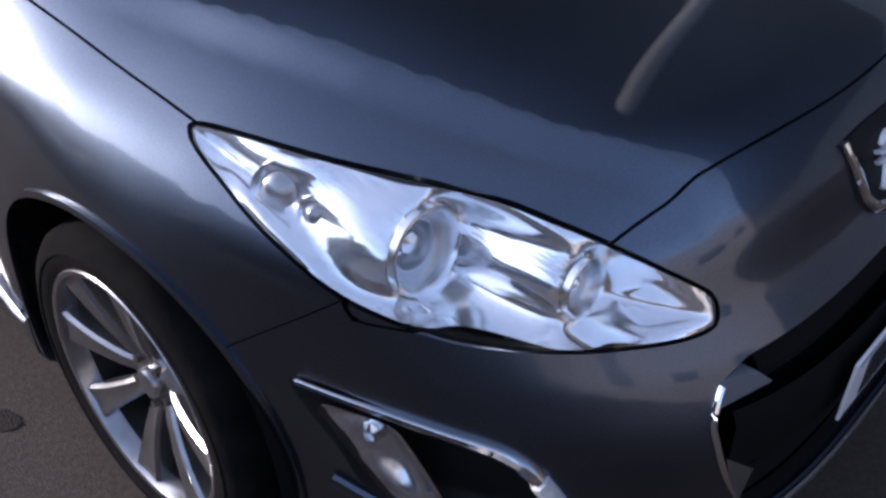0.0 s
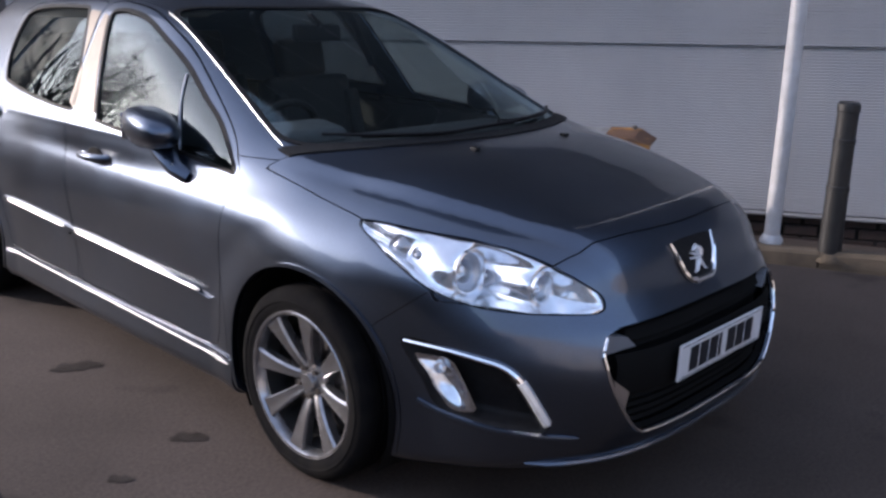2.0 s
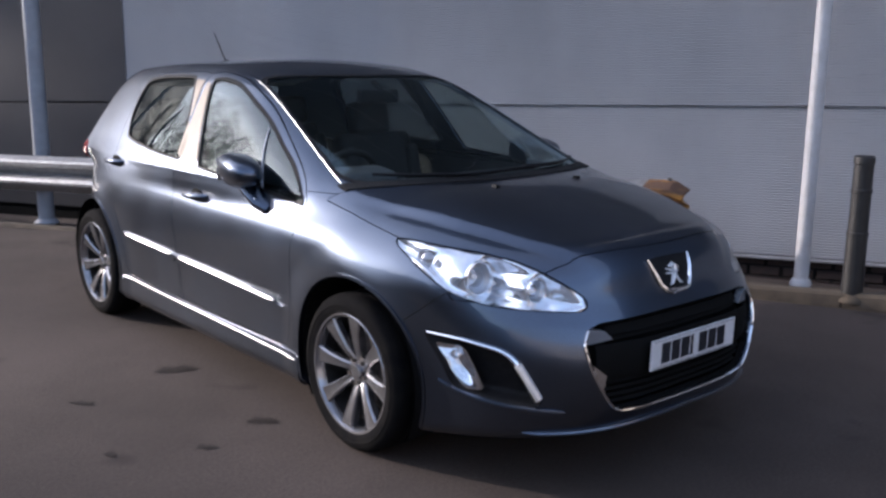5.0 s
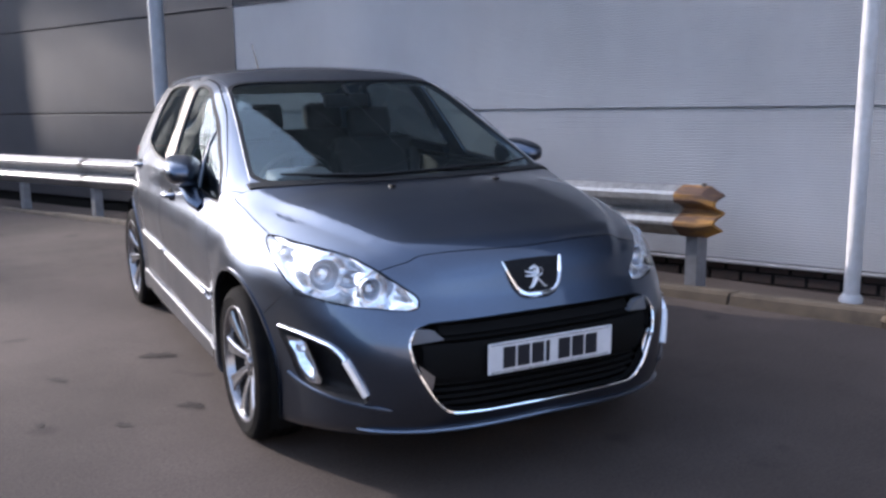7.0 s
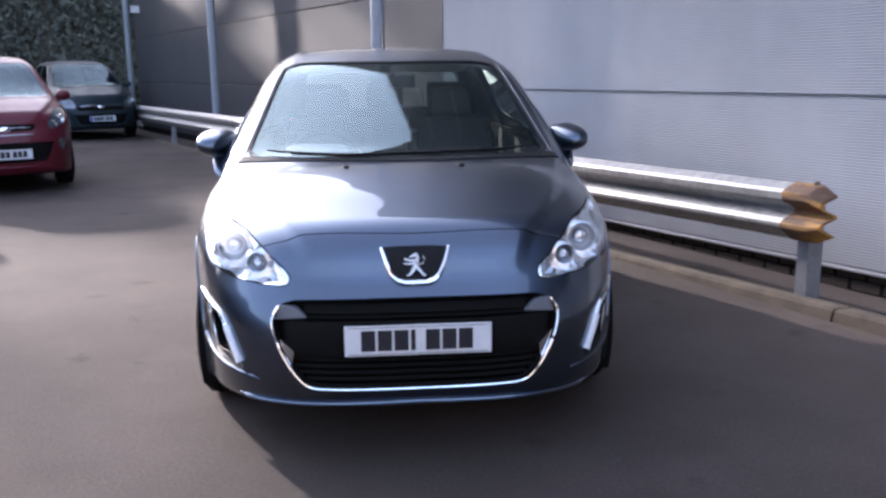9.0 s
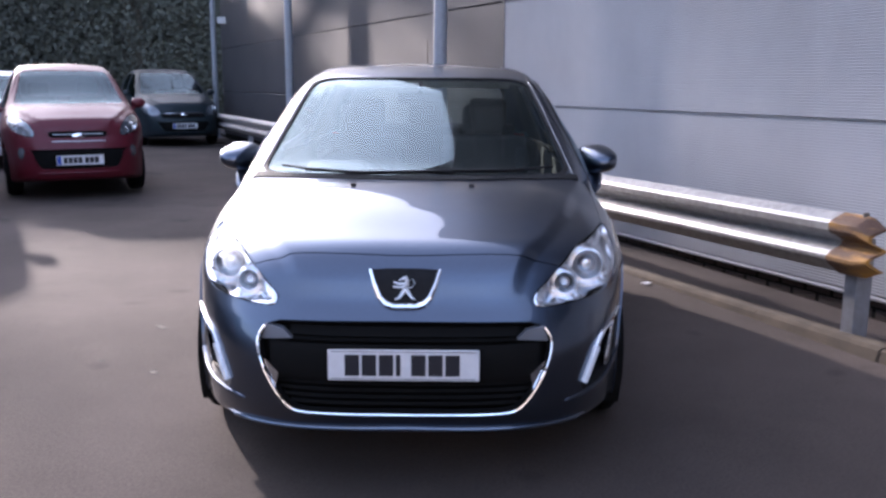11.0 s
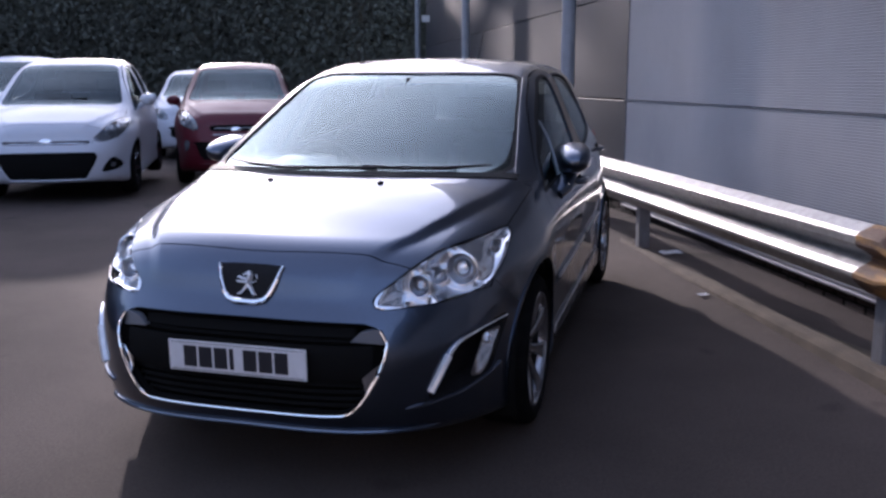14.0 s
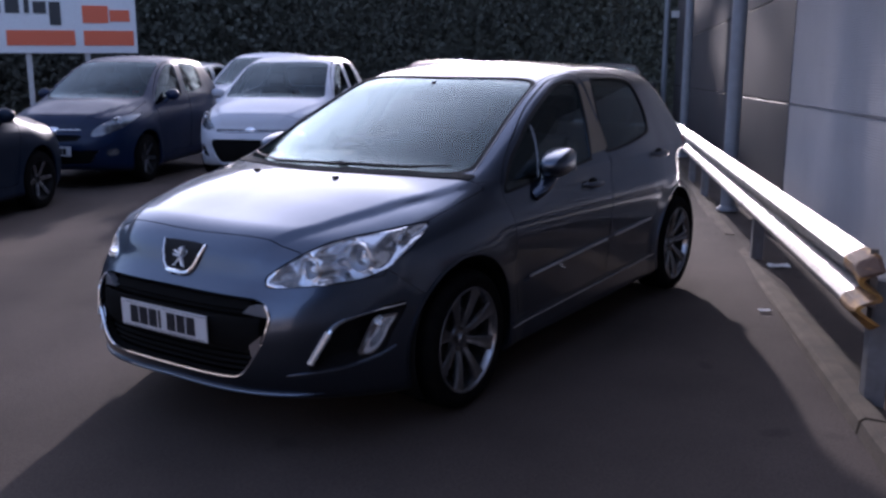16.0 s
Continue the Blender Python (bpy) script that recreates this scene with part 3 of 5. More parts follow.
def make_hatchback():
    """The grey five-door hatchback."""
    car = thing("hatchback_car", "dark blue-grey metallic five-door hatchback parked on asphalt beside a crash barrier", "car")
    whole = skin(body, (200, 190, 80), 220)
    arch = [lambda p, ya=ya, za=za, r=r: np.maximum(np.hypot(p[:, 1] - ya, p[:, 2] - za) - r, 0.5 - p[:, 0]) for ya, za, r in ((-1.325, 0.335, 0.372), (1.304, 0.335, 0.365))]
    rest = whole
    for a in arch:
        rest = clip(rest, lambda p: -a(p))
    # dark inner shell behind the gaps
    inner = clip(skin(body, (90, 70, 40), 90), lambda p: p[:, 2] - 0.99)
    for a in arch:
        inner = clip(inner, lambda p: -a(p))
    inner = clip(inner, lambda p: -lamp_view(LAMP)(p), 0.0)
    inner = clip(inner, lambda p: -front_view(GRILLE)(p), 0.0)
    inner = clip(inner, lambda p: -front_view(FOG)(p), 0.0)
    across(body, "inner_shell", inner, UNDER, car, depth=0.02, lift=-0.016)
    # lamps, grille and fog recess
    lens, rest = cut(rest, lamp_view(LAMP), 0.0022)
    grille, rest = cut(rest, front_view(GRILLE), 0.0)
    fog, rest = cut(rest, front_view(FOG), 0.0)
    # glass
    screen, rest = cut(rest, screen_view, 0.001)
    fglass, rest = cut(rest, side_view(FRONT_GLASS), 0.001)
    rglass, rest = cut(rest, side_view(REAR_GLASS), 0.001)
    tail_glass, rest = cut(rest, lambda p: np.maximum(smax(smax(1.06 - p[:, 2], p[:, 2] - 1.36, 0.06), np.abs(p[:, 0]) - 0.56, 0.08), 1.45 - p[:, 1]), 0.001)
    # doors, bonnet, bumper, wings, roof, tail lamps
    fdoor, rest = cut(rest, side_view(FRONT_DOOR))
    rdoor, rest = cut(rest, side_view(REAR_DOOR))
    def bonnet_edge(p):
        X = p[:, 0]
        side = X - np.interp(p[:, 1], [-2.1, -1.5, -1.05], [0.80, 0.785, 0.800])
        nose = -2.078 + 0.20 * X * X - p[:, 1]
        cowl = p[:, 1] - 0.49 * X * X + 1.365
        return np.maximum(np.maximum(np.maximum(side, nose), cowl), 0.70 - p[:, 2])
    bonnet, rest = cut(rest, bonnet_edge)
    bumper, rest = cut(rest, lambda p: np.maximum(p[:, 1] + 1.727 + (p[:, 2] - 0.68) * 1.3, p[:, 1] + 1.6))
    wing, rest = cut(rest, lambda p: np.maximum(np.maximum(p[:, 1] + 0.895 + 0.02 * np.sin(p[:, 2] * 5), p[:, 2] - 0.985), 0.3 - p[:, 2]), 0.0012)
    tail, rest = cut(rest, side_view(loop([(1.66, 1.0), (1.75, 1.01), (2.02, 0.99), (2.1, 0.8), (1.95, 0.74), (1.84, 0.78), (1.73, 0.88)]), 0.42))
    rear_bumper, rest = cut(rest, lambda p: np.maximum(p[:, 2] - 0.62 - 0.25 * np.maximum(1.85 - p[:, 1], 0), 1.62 - p[:, 1]))
    sill, rest = cut(rest, lambda p: np.maximum(np.maximum(p[:, 2] - 0.306, np.abs(p[:, 1] + 0.02) - 0.93), 0.5 - p[:, 0]), 0.001)
    roof, rest = cut(rest, lambda p: np.maximum(np.maximum(p[:, 0] - 0.575 + 0.02 * p[:, 1] ** 2, 1.38 - p[:, 2]), np.abs(p[:, 1] - 0.7) - 0.95), 0.0016)
    across(body, "body_shell", rest, PAINT, car, depth=0.03)
    across(body, "roof_panel", roof, PAINT, car)
    across(body, "bonnet", bonnet, PAINT, car, depth=0.02)
    bump_ob = across(body, "front_bumper", bumper, PAINT, car, depth=0.008)
    across(body, "rear_bumper", rear_bumper, PAINT, car, depth=0.03)
    on_sides(body, "wing", wing, PAINT, car, depth=0.03)
    on_sides(body, "sill_cover", sill, PAINT, car, lift=0.008, depth=0.03)
    on_sides(body, "tail_lamp", tail, REDLENS, car, "red tail lamp lens", lift=0.003)
    fd = on_sides(body, "front_door", fdoor, PAINT, car)
    rd = on_sides(body, "rear_door", rdoor, PAINT, car)
    across(body, "windscreen", screen, GLASS, car, "large raked windscreen glass", depth=0, lift=-0.004)
    across(body, "tailgate_glass", tail_glass, GLASS_DARK, car, depth=0, lift=-0.004)
    on_sides(body, "door_window", fglass, GLASS_DARK, fd, depth=0, lift=-0.006)
    on_sides(body, "door_window", rglass, REAR_TINT, rd, depth=0, lift=-0.006)
    def seal(ring, parents, name, width=0.009, mat=TRIM):
        base = clip(clip(whole, side_view(ring), width), lambda p: -side_view(ring)(p), 0.004)
        on_sides(body, name, base, mat, parents, depth=0.006, lift=0.002)
    seal(FRONT_GLASS, fd, "window_seal")
    seal(REAR_GLASS, rd, "window_seal")
    edge = clip(clip(whole, screen_view, 0.010), lambda p: -screen_view(p), 0.006)
    across(body, "windscreen_seal", edge, TRIM, car, "black windscreen rubber", depth=0.006, lift=0.003)
    # satin film on the door pillars and the mirror corner
    on_sides(body, "pillar_cover", clip(whole, side_view(np.array([(-0.022, 1.032), (0.052, 1.17), (0.152, 1.39), (0.192, 1.40), (0.185, 1.2), (0.178, 1.04)]))), FILM, fd, "satin brown door pillar cover", depth=0.003, lift=0.0025)
    on_sides(body, "pillar_cover", clip(whole, side_view(np.array([(0.198, 1.05), (0.205, 1.2), (0.232, 1.405), (0.325, 1.41), (0.265, 1.325), (0.148, 1.10), (0.146, 1.05)]) * np.array((1, 1)))), FILM, rd, "satin brown door pillar cover", depth=0.003, lift=0.0025)
    # quarter-light bar in the front door window
    def ribbon(name, a, b, width, lift, parents, label="", mat=CHROME):
        """A thin bright moulding laid along the skin, one for each side."""
        y, z = np.linspace(a[0], b[0], 40), np.linspace(a[1], b[1], 40)
        P = between(body, np.stack([np.full(40, 1.3), y, z], 1), np.stack([np.full(40, 0.4), y, z], 1))
        P = P + outward(body, P) * lift
        rad = [width * 0.4] + [width] * 38 + [width * 0.4]
        for f, par in ((np.ones(3), parents[0]), (FLIP, parents[1])):
            part(name, tube(P * f, rad, 8), mat, par, label, smooth=True)
    ribbon("window_bar", (-0.635, 0.965), (-0.505, 1.215), 0.0045, -0.002, fd, "thin quarter-light bar", BAR)
    # rub strips and sill line
    strip_f = clip(whole, side_view(loop([(-0.79, 0.492), (-0.78, 0.478), (0.15, 0.508), (0.165, 0.52), (0.155, 0.548), (-0.5, 0.523)])))
    strip_r = clip(whole, side_view(loop([(0.215, 0.512), (0.235, 0.508), (0.80, 0.535), (0.86, 0.558), (0.78, 0.575), (0.225, 0.552)])))
    on_sides(body, "rub_strip", strip_f, PAINT, fd, "door rub strip with bright inlay", lift=0.011, depth=0.012)
    on_sides(body, "rub_strip", strip_r, PAINT, rd, "door rub strip with bright inlay", lift=0.011, depth=0.012)
    ribbon("strip_inlay", (-0.77, 0.505), (0.145, 0.540), 0.0080, 0.0095, fd, "", BRIGHT)
    ribbon("strip_inlay", (0.235, 0.544), (0.80, 0.565), 0.0080, 0.0095, rd, "", BRIGHT)
    ribbon("sill_trim", (-0.93, 0.279), (0.88, 0.317), 0.0042, 0.010, (car, car), "thin bright sill line", BRIGHT)
    # wheel arches: lip and liner
    for ya, za, r in ((-1.325, 0.335, 0.372), (1.304, 0.335, 0.365)):
        lip = clip(clip(whole, lambda p: np.maximum(np.maximum(np.hypot(p[:, 1] - ya, p[:, 2] - za) - r - 0.012, 0.5 - p[:, 0]), 0.2 - p[:, 2])), lambda p: r - np.hypot(p[:, 1] - ya, p[:, 2] - za))
        on_sides(body, "arch_lip", lip, PAINT, car, lift=0.006, depth=0.03)
        for s in (-1, 1):
            bm = bmesh.new()
            rows = []
            for x in (0.50, 0.862):
                rows.append([bm.verts.new((s * x, ya + (r - 0.002) * math.cos(a), za + (r - 0.002) * math.sin(a))) for a in np.linspace(-0.55, math.pi + 0.55, 40)])
            for k in range(39):
                bm.faces.new((rows[0][k], rows[0][k + 1], rows[1][k + 1], rows[1][k]))
            bm.faces.new(rows[0])
            part("arch_liner", bm, UNDER, car)
            make_wheel(car, pose(s * 0.775, -1.304 if ya < 0 else 1.304, 0.3165, (17 if ya < 0 else 41) * s, 0, 0 if s > 0 else 180), s < 0)
    # headlamps
    n_l = finish(body, refine(lens), 0)
    uv = np.stack([(n_l[0] - LAMP_O) @ LAMP_U, (n_l[0] - LAMP_O) @ LAMP_V], 1)
    inset = -distance(uv, LAMP)
    fluted = ease(0.0, 0.02, -0.020 - uv[:, 1]) * ease(0.22, 0.26, uv[:, 0]) * (1 - ease(0.40, 0.44, uv[:, 0]))
    wave = 0.050 * ease(0.0, 0.055, inset) - 0.012 * ease(0.0, 0.012, inset) * np.cos(uv[:, 0] * 21 + 0.6)
    wave = wave + 0.0045 * fluted * np.abs(np.sin(uv[:, 0] * 230)) * ease(0.0, 0.012, inset)
    wave = wave - 0.020 * ease(0.0, 0.006, 0.018 - np.abs(uv[:, 1] + 0.004 - 0.2 * (uv[:, 0] - 0.27))) * ease(0.0, 0.008, 0.022 - np.abs(uv[:, 0] - 0.275)) * ease(0.005, 0.03, inset)
    # bowls: place along the lamp, height, radius, depth, axis
    spots = [(0.382, -0.024, 0.060, 0.066, (0.02, -1.0, 0.06)), (0.178, -0.004, 0.040, 0.050, (0.02, -1.0, 0.08)), (0.577, -0.020, 0.040, 0.030, (0.72, -0.66, 0.2)), (0.522, -0.022, 0.024, 0.030, (0.62, -0.74, 0.25))]
    bowls = []
    for u, v, r, dep, axis in spots:
        c = LAMP_O + u * LAMP_U + v * LAMP_V
        p = between(body, (c + 0.4 * LAMP_N)[None], (c - 0.4 * LAMP_N)[None])[0] - LAMP_N * dep
        bowls.append((p, r, Vector(axis).normalized()))
    Vh = n_l[0] - n_l[2] * (0.004 + wave)[:, None]
    for p, r, ax in bowls[:2]:
        w = Vh - p
        a = np.array(ax)
        far = np.linalg.norm(w - (w @ a)[:, None] * a, axis=1)
        # reflector drawn up to the bowl's rim, then a well that holds the bowl
        Vh = Vh + a * ((1 - ease(1.05, 1.7, far / r)) * (0.004 - w @ a))[:, None]
        deep = ((n_l[0] - Vh) * n_l[2]).sum(1)
        Vh = Vh - n_l[2] * (np.maximum(0, np.minimum(0.006, 0.004 + wave) - deep))[:, None]
        Vh = Vh - a * (0.10 * (1 - ease(0.90, 1.0, far / r)))[:, None]
    for s in (1, -1):
        f = np.array([s, 1.0, 1.0])
        lamp = link("headlamp", Vh * f, n_l[1][:, ::s], REFLECTOR, car, "clear headlamp with chrome reflectors")
        link("lamp_lens", n_l[0] * f, n_l[1][:, ::s], LENS, lamp, "clear plastic lens", normals=n_l[2] * f)
        for k, (p, r, axis) in enumerate(bowls):
            ax = Vector((axis.x * s, axis.y, axis.z))
            mm = Matrix.Translation(Vector(p * f)) @ ax.to_track_quat("Z", "X").to_matrix().to_4x4()
            if k < 2:
                part("reflector_bowl", lathe([(0.012, -0.052), (r * 0.45, -0.048), (r * 0.78, -0.030), (r * 0.90, -0.006), (r * 0.92, 0.010), (r * 0.97, 0.014), (r * 1.03, 0.013), (r * 1.07, 0.004)], 48, mm), BOWL, lamp, smooth=True)
                part("bowl_collar", lathe([(r * 0.50, -0.046), (r * 0.52, -0.020), (r * 0.58, -0.012), (r * 0.64, -0.016), (r * 0.66, -0.040)], 40, mm), COLLAR, lamp, smooth=True)
                part("lamp_bulb", lathe([(0.001, 0.000), (r * 0.20, -0.003), (r * 0.38, -0.012), (r * 0.47, -0.024), (r * 0.48, -0.045)], 32, mm), LENS if k == 0 else BOWL, lamp, smooth=True)
                part("bulb_shield", lathe([(0.001, -0.018), (r * 0.24, -0.021), (r * 0.27, -0.03), (r * 0.25, -0.045)], 24, mm), BOWL, lamp, smooth=True)
            else:
                part("reflector_bowl", lathe([(0.008, -0.040), (r * 0.8, -0.024), (r, -0.006), (r * 1.05, -0.004), (r * 1.07, -0.02)], 36, mm), REFLECTOR, lamp, smooth=True)
                part("lamp_bulb", lathe([(0.001, 0.010), (r * 0.45, 0.008), (r * 0.72, -0.002), (r * 0.78, -0.016), (r * 0.6, -0.04)], 28, mm), ALLOY, lamp, smooth=True)
    # grille: dark cavity, upper bar, slats, side wedges, bright frame
    gv = finish(body, grille, 0)
    back = np.array((0, 0.08, 0))
    g_ob = link("grille", np.concatenate([gv[0], gv[0] * FLIP]) * np.array((1.03, 1, 1)) + back, np.concatenate([gv[1], gv[1][:, ::-1] + len(gv[0])]), UNDER, car, "black front grille with bright frame")
    def nose(xs, z, back=0.0):
        xs = np.asarray(xs, float)
        zz = np.full_like(xs, z)
        p = between(body, np.stack([xs, np.full_like(xs, -2.6), zz], 1), np.stack([xs, np.full_like(xs, -1.3), zz], 1))
        p[:, 1] += back
        return p
    wall_v = np.concatenate([between(body, np.array([[x, -2.6, z]]), np.array([[x, -1.3, z]])) for x, z in GRILLE])
    k = len(wall_v)
    link("grille_surround", np.concatenate([wall_v * np.array((1.004, 1, 1)) + np.array((0, 0.006, 0)), wall_v + np.array((0, 0.085, 0))]), [(i, (i + 1) % k, (i + 1) % k + k, i + k) for i in range(k)], GLOSSBLACK, g_ob)
    for z, x1, back, h in ((0.600, 0.40, 0.03, 0.030), (0.572, 0.455, 0.04, 0.010), (0.42, 0.455, 0.04, 0.010), (0.395, 0.44, 0.04, 0.010), (0.37, 0.425, 0.04, 0.010), (0.345, 0.40, 0.04, 0.010)):
        xs = np.linspace(-x1, x1, 25)
        a, b = nose(xs, z + h / 2, back + 0.006), nose(xs, z - h / 2, back)
        c = b + np.array((0, 0.03, 0))
        d = a + np.array((0, 0.03, 0))
        n = len(xs)
        F = []
        for r0, r1 in ((0, 1), (1, 2), (2, 3), (3, 0)):
            F += [(r0 * n + i, r1 * n + i, r1 * n + i + 1, r0 * n + i + 1) for i in range(n - 1)]
        link("grille_slat", np.concatenate([a, b, c, d]), F, UNDER, g_ob, smooth=False)
    beam = nose(np.linspace(-0.47, 0.47, 25), 0.5, 0.02)
    n = 25
    F = []
    rows = [beam + np.array((0, dy, dz)) for dy, dz in ((0.01, 0.062), (0.0, 0.04), (0.0, -0.05), (0.012, -0.07))]
    for r0 in range(3):
        F += [(r0 * n + i, (r0 + 1) * n + i, (r0 + 1) * n + i + 1, r0 * n + i + 1) for i in range(n - 1)]
    link("grille_beam", np.concatenate(rows), F, UNDER, g_ob)
    for s in (1, -1):
        tri = nose([0.507 * s, 0.392 * s, 0.425 * s, 0.488 * s], 0.59, 0.012)
        tri[:, 2] = (0.560, 0.574, 0.606, 0.618)
        tri2 = tri + np.array((0, 0.03, 0))
        link("grille_wedge", np.concatenate([tri, tri2]), [(0, 1, 2, 3), (4, 7, 6, 5), (0, 4, 5, 1), (1, 5, 6, 2), (2, 6, 7, 3), (3, 7, 4, 0)], WEDGE, g_ob, smooth=False)
        low = nose([0.492 * s, 0.455 * s, 0.44 * s], 0.42, 0.006)
        low[:, 2] = (0.50, 0.385, 0.455)
        low2 = low + np.array((0, 0.03, 0))
        link("grille_corner", np.concatenate([low, low2]), [(0, 1, 2), (3, 5, 4), (0, 3, 4, 1), (1, 4, 5, 2), (2, 5, 3, 0)], CHROME, g_ob, smooth=False)
    right = [q for q in loop([(0.490, 0.612), (0.513, 0.575), (0.515, 0.545), (0.503, 0.49), (0.470, 0.42), (0.432, 0.362), (0.392, 0.327), (0.33, 0.318), (0.15, 0.3175), (0.0, 0.317)], 5, False)]
    path = [(-x, z) for x, z in right] + [(x, z) for x, z in right[::-1]][1:]
    pts = [between(body, np.array([[x, -2.6, z]]), np.array([[x, -1.3, z]]))[0] + np.array((0, -0.002, 0)) for x, z in path]
    part("grille_frame", tube(pts, 0.0058, 8), CHROME, g_ob, "bright chrome grille frame", smooth=True)
    # number plate and its marks
    plate = new("number_plate")
    plate.parent, plate.matrix_basis = car, pose(0, -2.262, 0.4995, 91.5)
    part("plate_board", box(0.52, 0.111, 0.006, None, 0.0025), PLATE, plate, "white number plate")
    x = -0.202
    for i in range(7):
        wd = 0.05 if i != 3 else 0.016
        part("plate_mark", box(wd, 0.076, 0.002, Matrix.Translation((x + wd / 2, 0, 0.0035))), INK, plate)
        x += wd + 0.0085 + (0.028 if i == 3 else 0.0)
    for z in (0.049, -0.049):
        part("plate_border", box(0.50, 0.0022, 0.001, Matrix.Translation((0, z, 0.0035))), INK, plate)
    # badge: shield with a bright rim and a plain figure
    def on_nose(x, z, d=0.0):
        p = between(body, np.array([[x, -2.6, z]]), np.array([[x, -1.3, z]]))[0]
        return p + outward(body, p[None])[0] * d
    ring = np.array([(-0.122, 0.802), (-0.106, 0.755), (-0.088, 0.712), (-0.066, 0.690), (-0.04, 0.683), (0.04, 0.683), (0.066, 0.690), (0.088, 0.712), (0.106, 0.755), (0.122, 0.802)])
    rimpts = [on_nose(x, z, 0.006) for x, z in ring]
    badge = new("badge")
    badge.parent = car
    shield = clip(whole, front_view(np.concatenate([ring, [(0.06, 0.806), (-0.06, 0.806)]])))
    across(body, "shield", shield, BLACK, badge, "gloss black badge shield", lift=0.004, depth=0.008)
    part("badge_rim", tube(rimpts, [0.006, 0.008, 0.009, 0.010, 0.011, 0.011, 0.010, 0.009, 0.008, 0.006], 8, flat=1.0), CHROME, badge, "bright badge rim", smooth=True)
    strokes = [([(0.000, 0.780), (0.006, 0.768), (0.006, 0.752), (0.000, 0.736)], (0.010, 0.016, 0.015, 0.011)),
               ([(0.004, 0.776), (-0.012, 0.772), (-0.022, 0.768)], (0.010, 0.007, 0.004)),
               ([(0.002, 0.758), (-0.020, 0.757), (-0.040, 0.763)], (0.010, 0.008, 0.006)),
               ([(0.000, 0.748), (-0.020, 0.746), (-0.042, 0.748)], (0.010, 0.007, 0.006)),
               ([(0.000, 0.740), (-0.012, 0.722), (-0.022, 0.709), (-0.034, 0.706)], (0.012, 0.009, 0.007, 0.005)),
               ([(0.002, 0.740), (0.016, 0.724), (0.026, 0.709), (0.036, 0.706)], (0.012, 0.009, 0.007, 0.005)),
               ([(0.008, 0.742), (0.026, 0.748), (0.034, 0.760), (0.026, 0.772)], (0.004, 0.0035, 0.0035, 0.003))]
    bm = None
    for st, rad in strokes:
        bm = tube([on_nose(x, z, 0.008) for x, z in st], list(rad), 8, bm, 0.6)
    part("badge_emblem", bm, DAYLAMP, badge, "plain bright emblem", smooth=True)
    # fog recess: dark bowl, bright light strip, fog lamp, lower blade
    V, T, N = finish(body, fog, 0)
    ins = -distance(V[:, [0, 2]], FOG)
    Vf = V - N * (0.05 * ease(0.0, 0.03, ins))[:, None]
    for s in (1, -1):
        f = np.array([s, 1.0, 1.0])
        fg = link("fog_recess", Vf * f, T[:, ::s], BLACK, car, "black fog lamp recess")
        line = loop([(0.828, 0.574), (0.79, 0.570), (0.752, 0.558), (0.722, 0.545), (0.700, 0.520), (0.684, 0.484), (0.664, 0.435), (0.642, 0.384)], 4, False)
        P = [on_nose(x, z, 0.002) * f for x, z in line]
        low_end = next(i for i, q in enumerate(P) if q[2] < 0.508)
        strip = part("light_strip", tube(P[:low_end + 1], [0.0065 + 0.0075 * i / low_end for i in range(low_end + 1)], 8, flat=0.8), CHROME, fg, "chrome trim ending in a daytime light", smooth=True)
        part("daytime_light", tube(P[low_end:], [0.0185] * (len(P) - low_end), 8, flat=0.8), DAYLAMP, strip, "clear daytime light", smooth=True)
        quad = np.array([(0.818, 0.541), (0.790, 0.543), (0.783, 0.538), (0.766, 0.470), (0.750, 0.402), (0.754, 0.392), (0.774, 0.386), (0.780, 0.390), (0.800, 0.455), (0.820, 0.532)])
        inner_fog = clip(fog, front_view(quad))
        v2, t2, n2 = finish(body, inner_fog, 0.0, -0.002)
        i2 = ease(0, 0.018, -distance(v2[:, [0, 2]], quad))
        lampf = link("fog_lamp", (v2 - n2 * (0.028 * i2 * ease(0.388, 0.452, v2[:, 2]) + 0.004)[:, None]) * f, t2[:, ::s], FOG_BOWL, fg, "clear fog lamp")
        c = on_nose(0.797, 0.508, -0.022) * f
        mm = Matrix.Translation(Vector(c)) @ Vector((0.35 * s, -0.93, 0.05)).to_track_quat("Z", "X").to_matrix().to_4x4()
        part("reflector_bowl", lathe([(0.004, -0.012), (0.014, -0.006), (0.019, 0.008), (0.022, 0.006)], 28, mm), CHROME, lampf, smooth=True)
        v3, t3, n3 = finish(body, inner_fog, 0.0, 0.001)
        link("lamp_lens", v3 * f, t3[:, ::s], LENS, lampf, normals=n3 * f)
        blade = [on_nose(x, z, 0.004) * f for x, z in loop([(0.812, 0.40), (0.78, 0.372), (0.73, 0.353), (0.68, 0.345), (0.62, 0.338), (0.57, 0.336)], 4, False)]
        part("bumper_blade", tube(blade, [0.009] * (len(blade) - 3) + [0.007, 0.005, 0.002], 8, flat=1.3), PAINT, fg, smooth=True)
    # lower lip
    lip = [on_nose(x, 0.262 - 0.02 * abs(x), 0.0) for x in np.linspace(-0.66, 0.66, 33)]
    part("bumper_lip", tube(lip, [0.004] + [0.017] * 31 + [0.004], 10, flat=0.7), PAINT, bump_ob, "painted lower bumper lip", smooth=True)
